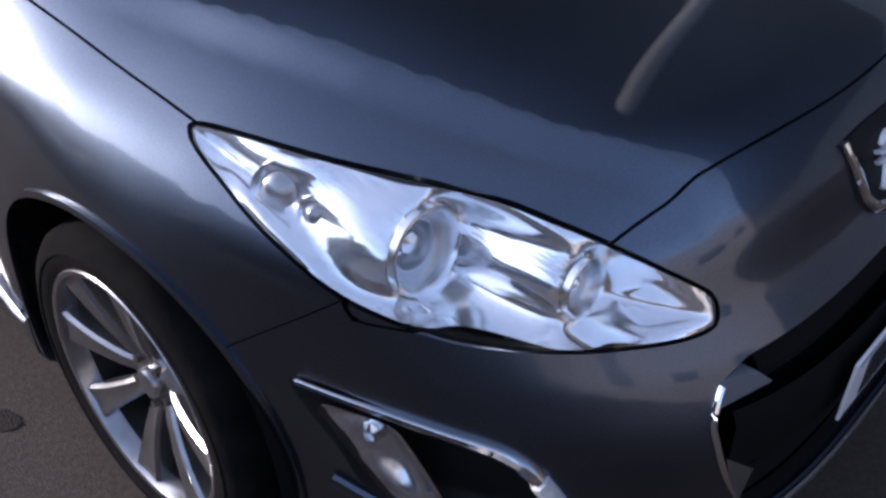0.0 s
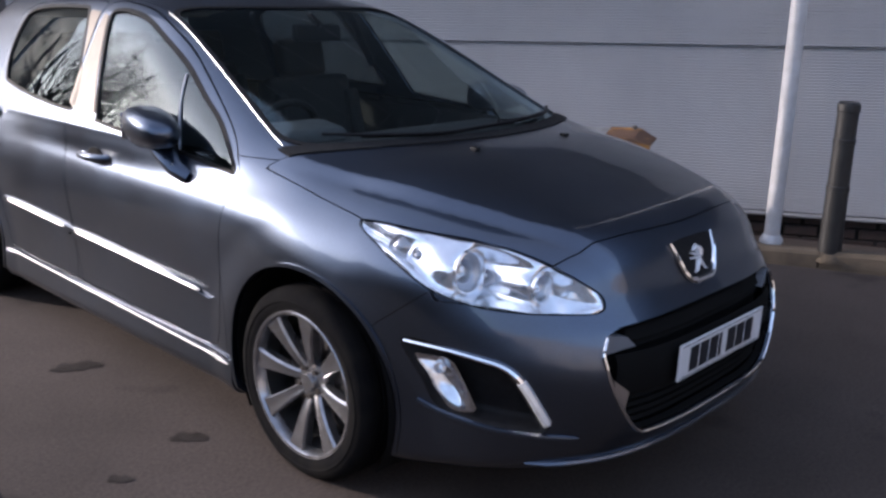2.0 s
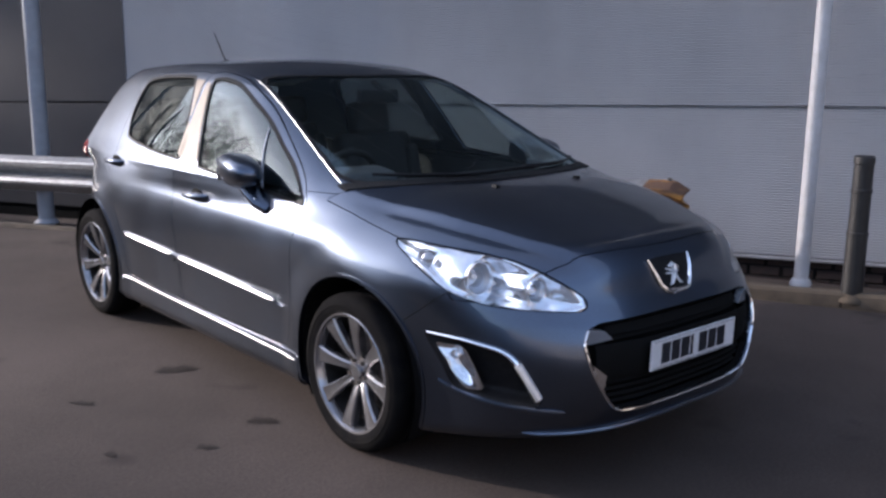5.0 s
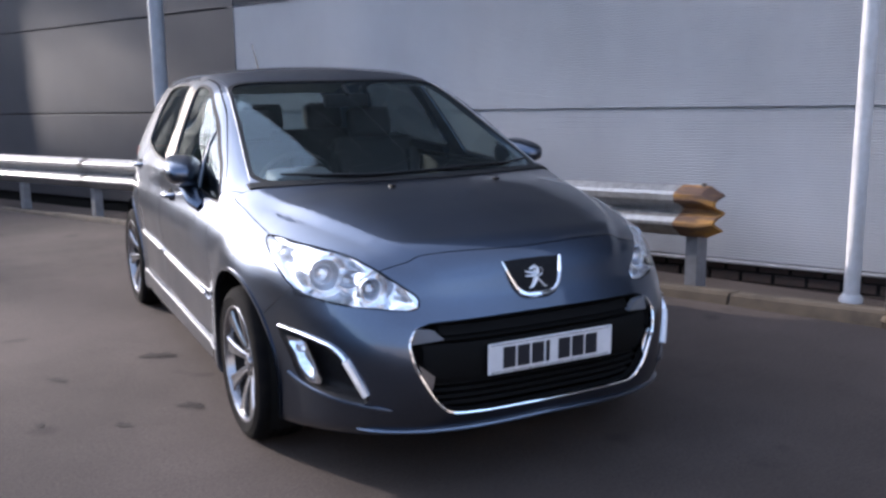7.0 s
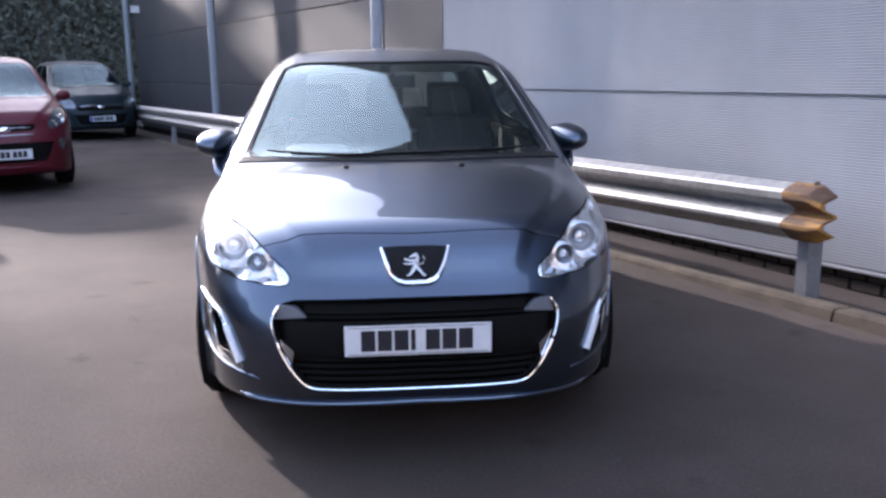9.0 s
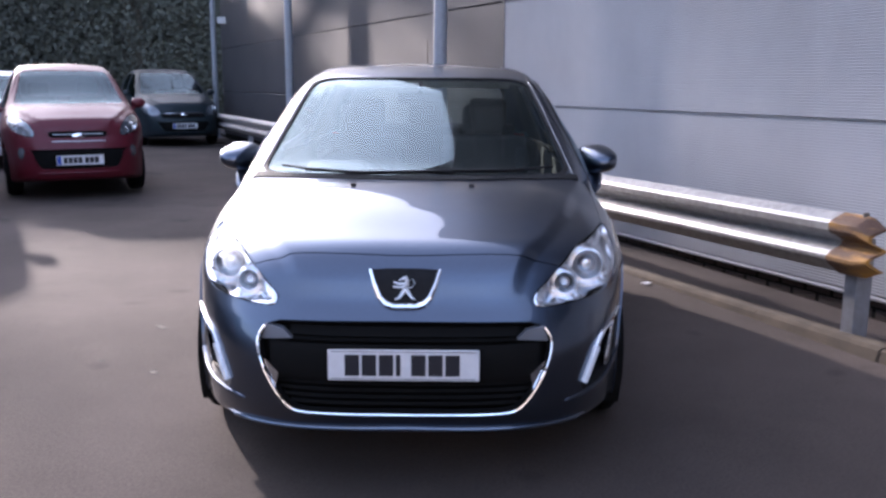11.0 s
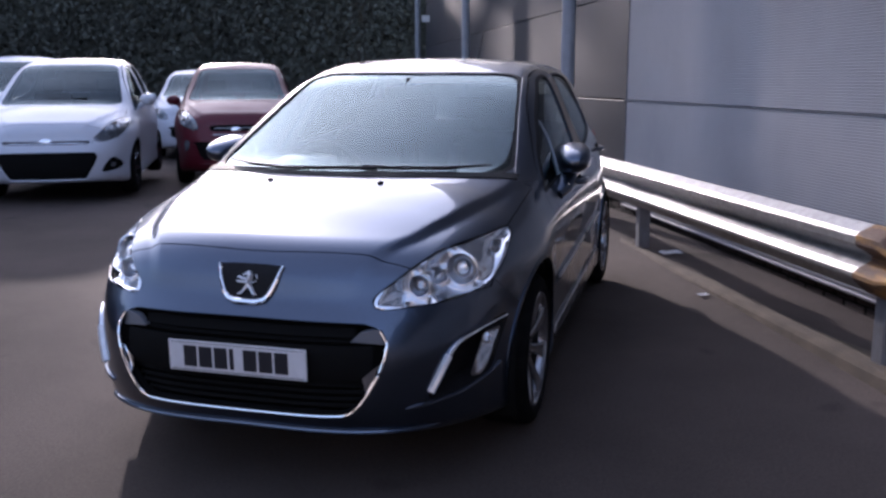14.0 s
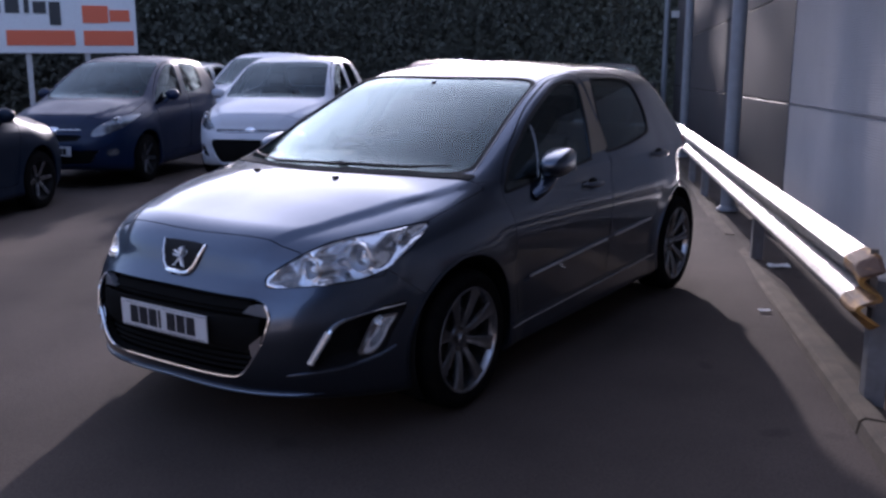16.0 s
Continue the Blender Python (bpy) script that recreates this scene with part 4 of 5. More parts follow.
    # mirrors, handles, washers, wipers, aerial
    for s in (1, -1):
        mir = new("door_mirror")
        mir.parent = car
        bm = bmesh.new()
        bmesh.ops.create_uvsphere(bm, u_segments=28, v_segments=16, radius=1.0)
        for v in bm.verts:
            x, y, z = v.co
            deep = 0.088 if y > 0 else 0.205
            high = 0.076 * (abs(z) ** 0.7) * (1 if z > 0 else -1)
            wide = 0.088 * (abs(x) ** 0.7) * (1 if x > 0 else -1) * (1 - 0.18 * max(0, -z))
            v.co = Vector((wide, deep * y, high * (1 - 0.22 * max(0, -y)) + 0.012 * x))
        bm.transform(pose(0.893, -0.508, 1.035, 0, 0, 16))
        bm.transform(Matrix.Diagonal((s, 1, 1, 1)))
        bmesh.ops.recalc_face_normals(bm, faces=bm.faces[:])
        part("mirror_housing", bm, PAINT, mir, smooth=True)
        arm = tube([(0.884 * s, -0.565, 0.985), (0.880 * s, -0.602, 0.952), (0.872 * s, -0.648, 0.912), (0.845 * s, -0.680, 0.885)], [0.050, 0.050, 0.050, 0.050], 12, flat=0.66)
        part("mirror_arm", arm, PAINT, mir, smooth=True)
        part("mirror_glass", box(0.120, 0.004, 0.095, pose(0.888 * s, -0.427, 1.037, 0, 0, 16 * s), 0.0), CHROME, mir)
        part("mirror_lamp", box(0.05, 0.012, 0.016, pose(0.886 * s, -0.660, 0.925, 0, 0, -20 * s), 0.004), CHROME, mir)
        for dr, yh, zh in ((fd, -0.06, 0.875), (rd, 0.96, 0.95)):
            base = between(body, np.array([[1.3, yh, zh]]), np.array([[0.4, yh, zh]]))[0]
            par = dr[0] if s > 0 else dr[1]
            hb = [(base[0] - 0.004, yh - 0.105, zh + 0.004), (base[0] + 0.026, yh - 0.075, zh + 0.002), (base[0] + 0.036, yh, zh), (base[0] + 0.026, yh + 0.075, zh - 0.002), (base[0] - 0.004, yh + 0.10, zh - 0.004)]
            part("door_handle", tube([(x * s, y, z) for x, y, z in hb], [0.012, 0.015, 0.016, 0.015, 0.012], 10, flat=1.0), PAINT, par, smooth=True)
            cup = bmesh.new()
            bmesh.ops.create_uvsphere(cup, u_segments=20, v_segments=10, radius=1.0)
            cup.transform(Matrix.Translation((base[0] * s, yh, zh)) @ Matrix.Diagonal((0.010, 0.062, 0.034, 1)))
            part("handle_cup", cup, UNDER, par, smooth=True)
        wx, wy = 0.246 * s, -1.45
        wz = between(body, np.array([[wx, wy, 1.5]]), np.array([[wx, wy, 0.6]]))[0][2]
        part("washer_jet", box(0.022, 0.028, 0.012, Matrix.Translation((wx, wy, wz + 0.004)), 0.004), BLACK, car, "black washer jet")
    def on_top(x, y, d=0.0):
        p = between(body, np.array([[x, y, 2.0]]), np.array([[x, y, 0.6]]))[0]
        return p + outward(body, p[None])[0] * d
    for pts in ([(-0.60, -1.09), (-0.45, -1.20), (-0.2, -1.30), (0.17, -1.285)], [(0.62, -1.07), (0.45, -1.19), (0.25, -1.26), (0.10, -1.27)]):
        wp = new("wiper")
        wp.parent = car
        P = [on_top(x, y, 0.018) for x, y in loop([(a, b) for a, b in pts], 5, False)]
        part("wiper_arm", tube(P, 0.008, 8, flat=0.7), BLACK, wp)
        part("wiper_blade", tube([p + np.array((0, 0.02, -0.006)) for p in P[4:]], 0.006, 6, flat=1.4), BLACK, wp)
    # side mouldings in bright trim: the pillar edge's highlight is put into their colour
    for s in (1, -1):
        edge_pts = []
        for k in np.linspace(0.02, 0.97, 30):
            t0 = -1.335 + 1.12 * k
            X, z0 = 0.712 - 0.147 * k + 0.012, 1.035 + 0.385 * (t0 + 1.27)
            y0 = t0 + (0.52 - 0.24 * float(ease(1.0, 1.45, np.float64(z0)))) * X * X
            edge_pts.append(on_top(X * s, y0, 0.003))
        part("windscreen_moulding", tube(edge_pts, [0.0015] + [0.0026] * 28 + [0.0015], 8), BAR, car, "windscreen side moulding coloured bright as the pillar edge highlight", smooth=True)
    cowl = clip(clip(whole, lambda p: np.maximum(p[:, 1] - 0.51 * p[:, 0] ** 2 + 1.318, np.maximum(p[:, 0] - 0.74, 0.9 - p[:, 2]))), lambda p: -(p[:, 1] - 0.49 * p[:, 0] ** 2 + 1.369))
    across(body, "scuttle_panel", cowl, TRIM, car, "black scuttle panel", depth=0.01, lift=0.005)
    a0 = on_top(0.0, 1.25)
    aer = new("roof_aerial")
    aer.parent = car
    part("aerial_base", rod(0.03, 0.018, 0.03, Matrix.Translation((0, 1.25, a0[2] + 0.01)), 20, bevel=0.005), BLACK, aer)
    part("aerial_rod", tube([(0, 1.25, a0[2]), (0, 1.33, a0[2] + 0.10), (0, 1.40, a0[2] + 0.19)], [0.005, 0.004, 0.003], 8), BLACK, aer)
    # cabin
    part("cabin_floor", box(1.60, 3.2, 0.05, Matrix.Translation((0, 0.25, 0.36))), UNDER, car)
    part("dashboard", box(1.34, 0.42, 0.20, pose(0, -0.93, 0.865, 6), 0.07, 3, box(1.2, 0.44, 0.06, pose(0, -1.13, 0.935, 6), 0.02, 2)), DASH, car, smooth=True)
    # hood paler than the dashboard: its sunlit look is put into the colour
    part("instrument_hood", box(0.30, 0.18, 0.09, pose(-0.40, -0.74, 0.985, 8), 0.04, 3), simple("lit_hood_plastic", (0.07, 0.07, 0.073), 0.6, other=(0.055, 0.055, 0.058), scale=30, grain=0.2, grain_scale=400), car, smooth=True)
    sw = new("steering_wheel")
    sw.parent, sw.matrix_basis = car, pose(-0.36, -0.52, 0.93, -62)
    ring_pts = [(0.185 * math.cos(a), 0.185 * math.sin(a), 0) for a in np.linspace(0, 2 * math.pi, 33)]
    part("wheel_rim", tube(ring_pts, 0.016, 10), TRIM, sw, smooth=True)
    part("wheel_hub", box(0.15, 0.13, 0.05, Matrix.Translation((0, -0.01, -0.02)), 0.02, 3, box(0.34, 0.035, 0.02, None, 0.006)), TRIM, sw, smooth=True)
    for x in (-0.36, 0.36):
        make_seat(car, x, -0.02)
    make_seat(car, 0.0, 0.95, 1.22)
    part("interior_mirror", box(0.24, 0.035, 0.07, pose(0, -0.33, 1.335, 0), 0.015, 2, box(0.02, 0.08, 0.02, pose(0, -0.32, 1.385, 30))), BLACK, car, smooth=True)
    roof_in = clip(clip(whole, lambda p: np.maximum(p[:, 0] - 0.60, 1.36 - p[:, 2])), lambda p: np.abs(p[:, 1] - 0.75) - 0.88)
    across(body, "headlining", roof_in, LINING, car, "pale headlining", depth=0, lift=-0.03)
    for s in (1, -1):
        part("door_lining", box(0.02, 1.95, 0.56, Matrix.Translation((0.80 * s, 0.1, 0.68)), 0.008), TRIM, car)
    return car


make_hatchback()


# ---- setting ----
SLOPE = -0.024


def lot(y):
    """Height of the asphalt: level by the car, falling gently away."""
    return SLOPE * float(ease(1.8, 6.0, np.float64(y))) * max(0.0, y - 1.0)


def along(s, d=0.0, h=0.0):
    """A place by the wall: y, distance out from the wall towards the lot, height."""
    return Vector((2.825 - 0.451 * (s + 0.4111 * d) - 0.9116 * d, s, h + SLOPE * s))


def sweep(profile, y0, y1, bm=None, closed=True, steps=1):
    """A profile (distance out, height) carried along the wall."""
    b = bmesh.new()
    rows = [[b.verts.new(along(y0 + (y1 - y0) * k / steps, d, h)) for d, h in profile] for k in range(steps + 1)]
    m = len(profile)
    for a, c in zip(rows, rows[1:]):
        for i in range(m if closed else m - 1):
            j = (i + 1) % m
            b.faces.new((a[i], a[j], c[j], c[i]))
    if closed:
        b.faces.new(rows[0]), b.faces.new(rows[-1][::-1])
    bmesh.ops.recalc_face_normals(b, faces=b.faces[:])
    return join(bm, b)


asphalt, n, l, b = material("asphalt", (0.06, 0.055, 0.05), 0.95, spec=0.2)
rp1, _ = vary(n, l, b, (0.047, 0.037, 0.031), (0.079, 0.062, 0.053), 0.55, 9.0, socket=None)
rp2, _ = vary(n, l, b, 0.72, 1.18, 75.0, 3.0, 0.3, 0.7, socket=None)
rp3, nz3 = vary(n, l, b, 0.45, 1.0, 1.5, 2.0, 0.30, 0.36, socket=None)
mul, mul2 = n.new("ShaderNodeMixRGB"), n.new("ShaderNodeMixRGB")
for mm_, fac in ((mul, 1.0), (mul2, 0.8)):
    mm_.blend_type = "MULTIPLY"
    mm_.inputs["Fac"].default_value = fac
l.new(rp1.outputs[0], mul.inputs["Color1"]), l.new(rp2.outputs[0], mul.inputs["Color2"])
l.new(mul.outputs[0], mul2.inputs["Color1"]), l.new(rp3.outputs[0], mul2.inputs["Color2"])
l.new(mul2.outputs[0], b.inputs["Base Color"])
bump(n, l, b, 190.0, 0.55, 0.006)
bm = bmesh.new()
ys = [-400, -60, -20, -8, -3, 0, 2] + [2 + 0.5 * i for i in range(1, 41)] + [30, 60, 400]
xs = [-400, -60, -20, -10, -5, 0, 3, 8, 60, 400]
grid = [[bm.verts.new((x, y, lot(y) if y < 24 else lot(24))) for x in xs] for y in ys]
for r0, r1 in zip(grid, grid[1:]):
    for i in range(len(xs) - 1):
        bm.faces.new((r0[i], r0[i + 1], r1[i + 1], r1[i]))
tagged(part("ground", bm, asphalt, smooth=True), "worn brown-grey asphalt of a car park", "ground", kind="structure")

# ---- building wall, plinth, kerb ----
CLAD, n, l, b = material("ribbed_cladding", (0.52, 0.54, 0.58), 0.6, spec=0.18)
rp1, _ = vary(n, l, b, (0.32, 0.323, 0.334), (0.395, 0.398, 0.409), 0.45, 5.0, socket=None)
rp2, _ = vary(n, l, b, 0.93, 1.0, 1.6, 6.0, 0.35, 0.6, socket=None, stretch=(1, 1, 0.4))
mul = n.new("ShaderNodeMixRGB")
mul.blend_type, mul.inputs["Fac"].default_value = "MULTIPLY", 1.0
l.new(rp1.outputs[0], mul.inputs["Color1"]), l.new(rp2.outputs[0], mul.inputs["Color2"]), l.new(mul.outputs[0], b.inputs["Base Color"])
DARK_CLAD = simple("dark_cladding", (0.030, 0.031, 0.036), 0.6, other=(0.042, 0.043, 0.049), scale=0.6, grain=0.05, grain_scale=5)
DARK_CLAD.node_tree.nodes["Principled BSDF"].inputs["Specular IOR Level"].default_value = 0.25
FLASH = simple("pale_flashing", (0.31, 0.31, 0.32), 0.5, 0.2, other=(0.25, 0.245, 0.245), scale=9)
# brick colour taken down to near-black to hold the shade under the cladding
BRICK = simple("shaded_plinth_brick", (0.024, 0.013, 0.011), 0.9, other=(0.015, 0.010, 0.009), scale=14, grain=0.3, grain_scale=60)
KERB = simple("kerb_concrete", (0.095, 0.073, 0.049), 0.95, other=(0.056, 0.043, 0.030), scale=5, grain=0.5, grain_scale=90)
SOIL = simple("kerb_strip_soil", (0.092, 0.070, 0.043), 0.95, other=(0.045, 0.034, 0.022), scale=4, grain=0.7, grain_scale=60)
GALV, n, l, b = material("galvanised_steel", (0.52, 0.52, 0.51), 0.45, 0.7)
vary(n, l, b, (0.25, 0.245, 0.238), (0.345, 0.34, 0.332), 22.0, 5.0)
vary(n, l, b, 0.36, 0.54, 9.0, 5.0, socket="Roughness")
POSTM = simple("dull_steel", (0.20, 0.205, 0.22), 0.5, 0.4, other=(0.15, 0.15, 0.155), scale=14)
WHITE_POLE = simple("white_pole_paint", (0.47, 0.47, 0.48), 0.45, other=(0.40, 0.39, 0.385), scale=12)
BOLLARD = simple("bollard_black", (0.007, 0.007, 0.008), 0.5, other=(0.014, 0.014, 0.014), scale=12, grain=0.1)
RUST, n, l, b = material("orange_end_cap", (0.27, 0.12, 0.024), 0.8)
vary(n, l, b, (0.34, 0.165, 0.024), (0.085, 0.044, 0.025), 3.2, 7.0, 0.34, 0.54, stretch=(0.8, 0.8, 5.0))
bump(n, l, b, 60.0, 0.4)


def rib_profile(h0, h1, pitch=0.0185, deep=0.0085):
    k = int((h1 - h0) / pitch)
    prof = [(-0.05, h0), (0.0, h0)]
    p = (h1 - h0) / k
    for i in range(k):
        z = h0 + p * i
        prof += [(0.0, z + 0.30 * p), (deep, z + 0.42 * p), (deep, z + 0.85 * p), (0.0, z + p)]
    return prof + [(-0.05, h1)]


HEIGHTS = [0.150, 1.204, 2.255, 3.31, 4.36, 5.41, 6.46, 7.5]
CORNER = 4.65
wall = thing("wall_1", "pale grey finely ribbed metal cladding wall of a large building", "wall", kind="structure")
for h0, h1 in zip(HEIGHTS, HEIGHTS[1:]):
    part("cladding_panel", sweep(rib_profile(h0 + 0.007, h1 - 0.007, 0.0185 if h1 < 2.3 else 0.09), -22.0, CORNER, closed=False), CLAD if h1 < 2.3 else DARK_CLAD, wall)
part("backing", sweep([(-0.03, 0.0), (-0.03, 7.5), (-0.25, 7.5), (-0.25, 0.0)], -22.0, CORNER), UNDER, wall)
part("flashing", sweep([(-0.02, 0.128), (0.016, 0.128), (0.020, 0.133), (0.020, 0.143), (0.008, 0.150), (-0.02, 0.150)], -22.0, CORNER), FLASH, wall, "pale bottom flashing")
part("wall_top", sweep([(-0.3, 7.5), (0.03, 7.5), (0.03, 7.62), (-0.3, 7.62)], -22.0, CORNER), FLASH, wall)
SEAM = simple("seam_strip", (0.42, 0.43, 0.45), 0.28, 0.9, other=(0.34, 0.35, 0.36), scale=7)
for h in HEIGHTS[1:-1]:
    part("seam_strip", sweep([(-0.028, h - 0.0065), (0.004, h - 0.004), (0.017, h - 0.001), (0.017, h + 0.001), (-0.006, h + 0.006), (-0.028, h + 0.006)], -22.0, CORNER), SEAM, wall, "narrow metal strip in the panel joint")
far_wall = thing("wall_2", "dark grey smooth cladding wall continuing beyond the ribbed part", "wall", kind="structure")
for h0, h1 in zip(HEIGHTS, HEIGHTS[1:]):
    part("cladding_panel", sweep([(-0.05, h0 + 0.007), (-0.012, h0 + 0.007), (-0.006, h0 + 0.013), (-0.006, h1 - 0.013), (-0.012, h1 - 0.007), (-0.05, h1 - 0.007)], CORNER + 0.01, 18.6, closed=False), DARK_CLAD, far_wall)
part("backing", sweep([(-0.035, 0.0), (-0.035, 7.5), (-0.25, 7.5), (-0.25, 0.0)], CORNER + 0.01, 18.6), UNDER, far_wall)
part("corner_trim", sweep([(-0.03, 0.15), (-0.03, 7.5), (0.012, 7.5), (0.012, 0.15)], CORNER - 0.03, CORNER + 0.05), DARK_CLAD, far_wall)
plinth = thing("plinth", "red brick plinth with the shade below the cladding put into its colour", "plinth", kind="structure")
k = 0
brick_mesh = None
bw, bh = 0.225, 0.075
for row in range(4):
    y = -4.0 + (0.1 if row % 2 else 0.0)
    while y < 5.0:
        if brick_mesh is None:
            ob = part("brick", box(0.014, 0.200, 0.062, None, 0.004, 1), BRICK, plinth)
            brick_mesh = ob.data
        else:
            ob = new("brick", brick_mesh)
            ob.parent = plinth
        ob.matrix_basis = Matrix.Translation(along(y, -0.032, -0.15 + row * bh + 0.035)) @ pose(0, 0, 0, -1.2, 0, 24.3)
        y += bw * 0.912
# joints as dark as the bricks: the same shade is in their colour
part("shaded_mortar", sweep([(-0.037, -0.25), (-0.037, 0.12), (-0.2, 0.12), (-0.2, -0.25)], -22.0, 27.0), simple("shaded_mortar", (0.018, 0.014, 0.013), 0.95, other=(0.013, 0.011, 0.010), scale=30), plinth)
kerb = thing("kerb", "worn pale concrete kerb along the building", "kerb", kind="structure")
y = -9.0
random.seed(4)
while y < 14:
    e = random.uniform(-0.006, 0.006)
    part("kerb_stone", sweep([(0.56, -0.3), (0.56, 0.066 + e), (0.635 + e, 0.064 + e), (0.655 + e, 0.045), (0.665 + e, -0.02), (0.668, -0.3)], y, y + 0.825), KERB, kerb)
    y += 0.835
strip = sweep([(-0.2, -0.3), (-0.2, -0.125), (0.04, -0.115), (0.16, -0.075), (0.34, -0.005), (0.557, 0.050), (0.557, -0.3)], -22.0, 27.0, steps=120)
for v in strip.verts:
    v.co.z += 0.018 * (noise.noise(v.co * 3.0) + 0.5 * noise.noise(v.co * 9.0))
tagged(part("pavement", strip, SOIL, smooth=True), "narrow strip of dry soil and grit behind the kerb", "verge", kind="structure")

# ---- crash barrier ----
rail = thing("crash_barrier", "galvanised steel crash barrier with an orange end cap", "barrier")
BEAM = [(0.548, 0.405), (0.556, 0.398), (0.618, 0.452), (0.630, 0.468), (0.630, 0.486), (0.610, 0.512), (0.556, 0.548), (0.556, 0.560), (0.614, 0.598), (0.628, 0.616), (0.628, 0.652), (0.612, 0.670), (0.552, 0.706), (0.545, 0.700),
        (0.604, 0.664), (0.619, 0.648), (0.619, 0.620), (0.607, 0.606), (0.548, 0.566), (0.548, 0.541), (0.603, 0.504), (0.621, 0.484), (0.621, 0.472), (0.610, 0.458)]
BEAM = [(d + 0.045, 0.40 + (h - 0.40) * 1.07) for d, h in BEAM]
part("rail_beam", sweep(BEAM, -0.33, 2.62), GALV, rail)
BEAM2 = [(d + 0.004, h) for d, h in BEAM]
for y0, y1 in ((2.52, 6.2), (6.1, 9.8), (9.7, 13.4), (13.3, 17.0), (16.9, 20.6)):
    part("rail_beam", sweep(BEAM2 if int(y0) % 2 == 0 else BEAM, y0, y1), GALV, rail)
cap = sweep([(d + (0.006 if 1 <= i <= 12 else -0.004), h + (0.005 if 6 < i < 14 else -0.003)) for i, (d, h) in enumerate(BEAM)], -0.56, -0.315, steps=6)
for v in cap.verts:
    out = float(ease(-0.44, -0.56, np.float64(v.co.y)))
    v.co.z = 0.555 + (v.co.z - 0.555) * (1 - 0.30 * out * out)
part("end_cap", cap, RUST, rail, "rusty orange barrier end cap")
part("end_bolt", rod(0.018, 0.016, 0.05, Matrix.Translation(along(-0.44, 0.60, 0.72)), 8), DISC, rail)
for yp in (-0.355, 2.60, 6.15, 7.62, 13.35, 16.95):
    top = 0.66 if yp > 0 else 0.60
    part("barrier_post", sweep([(0.500, 0.02), (0.576, 0.02), (0.576, top), (0.500, top)], yp - 0.036, yp + 0.036), POSTM, rail, "grey steel barrier post")
    part("rail_spacer", sweep([(0.57, 0.48), (0.60, 0.48), (0.60, 0.62), (0.57, 0.62)], yp - 0.05, yp + 0.05), GALV, rail)
    if yp > 0:
        for dy in (-0.04, 0.04):
            for h in (0.688, 0.52):
                part("rail_bolt", rod(0.014, 0.012, 0.018, Matrix.Translation(along(yp + dy, 0.629 if h > 0.6 else 0.647, h)) @ pose(0, 0, 0, 40, 0, 24), 6), DISC, rail)

# ---- poles and bollards ----
def make_pole(p, r, height, label, mat=WHITE_POLE, group=""):
    ob = thing("pole", label, "pole", Matrix.Translation(p), group)
    part("shaft", rod(r, r, height, Matrix.Translation((0, 0, height / 2)), 24), mat, ob, smooth=True)
    part("base_collar", lathe([(r * 1.05, 0.0), (r * 1.5, 0.0), (r * 1.5, 0.02), (r * 1.12, 0.05), (r * 1.05, 0.05)], 24), mat, ob, smooth=True)
    return ob


make_pole((2.965, -1.11, 0.05), 0.047, 4.6, "tall white painted steel pole beside the kerb")
GREYP = simple("grey_pole", (0.25, 0.265, 0.29), 0.5, other=(0.21, 0.217, 0.24), scale=10)
make_pole((0.06, 5.11, -0.07), 0.075, 6.0, "grey steel pole in front of the dark wall", GREYP, "poles along the wall")
make_pole((-2.62, 11.2, -0.22), 0.07, 6.0, "grey steel pole in front of the dark wall", GREYP, "poles along the wall")
lp = make_pole((-5.6, 18.0, -0.36), 0.065, 7.0, "thin grey steel pole with a small white sign", GREYP, "poles along the wall")
part("sign_plate", box(0.42, 0.03, 0.16, Matrix.Translation((0.32, 0, 2.85)), 0.006), WHITE_POLE, lp, "small white sign")


def make_bollard(p):
    ob = thing("bollard", "black ribbed plastic bollard standing on the kerb", "bollard", Matrix.Translation(p), "bollards by the kerb")
    body_p = [(0.001, 0.925), (0.060, 0.925), (0.074, 0.915), (0.076, 0.90), (0.076, 0.875), (0.070, 0.87), (0.070, 0.72), (0.076, 0.715), (0.076, 0.695), (0.070, 0.69),
              (0.071, 0.45), (0.078, 0.445), (0.078, 0.42), (0.072, 0.415)]
    outline = body_p + [(0.074, 0.42), (0.078, 0.03), (0.08, 0.0), (0.001, 0.0)]
    part("shaft", lathe([(r * 0.84, h) for r, h in outline], 32), BOLLARD, ob, smooth=True)
    part("foot_ring", lathe([(0.066, 0.0), (0.098, 0.0), (0.094, 0.02), (0.068, 0.05)], 32), KERB, ob, smooth=True)
    return ob


make_bollard((2.86, -1.51, 0.04))
make_bollard(tuple(along(-2.5, 0.5, 0.03)))


def make_litter(p, size, label):
    bm = bmesh.new()
    bmesh.ops.create_grid(bm, x_segments=5, y_segments=4, size=0.5)
    for v in bm.verts:
        v.co = Vector((v.co.x * size, v.co.y * size * 0.6, 0.012 + 0.16 * size * abs(noise.noise(v.co * 4 + Vector(p)))))
    bmesh.ops.solidify(bm, geom=bm.faces[:], thickness=0.002)
    tagged(part("paper_scrap", bm, PLATE, m=pose(*p, 0, 0, 30)), label, "litter", "paper scraps on the ground")


make_litter((1.55, 1.05, 0.0), 0.07, "small crumpled white paper scrap on asphalt")
make_litter((1.30, 2.35, 0.0), 0.16, "crumpled white paper scrap by the barrier")


# ---- dark damp spots on the asphalt ----
SPOT = simple("damp_spot", (0.024, 0.019, 0.016), 0.7, other=(0.034, 0.028, 0.024), scale=9, grain=0.4, grain_scale=190)
SPOT.node_tree.nodes["Principled BSDF"].inputs["Specular IOR Level"].default_value = 0.1


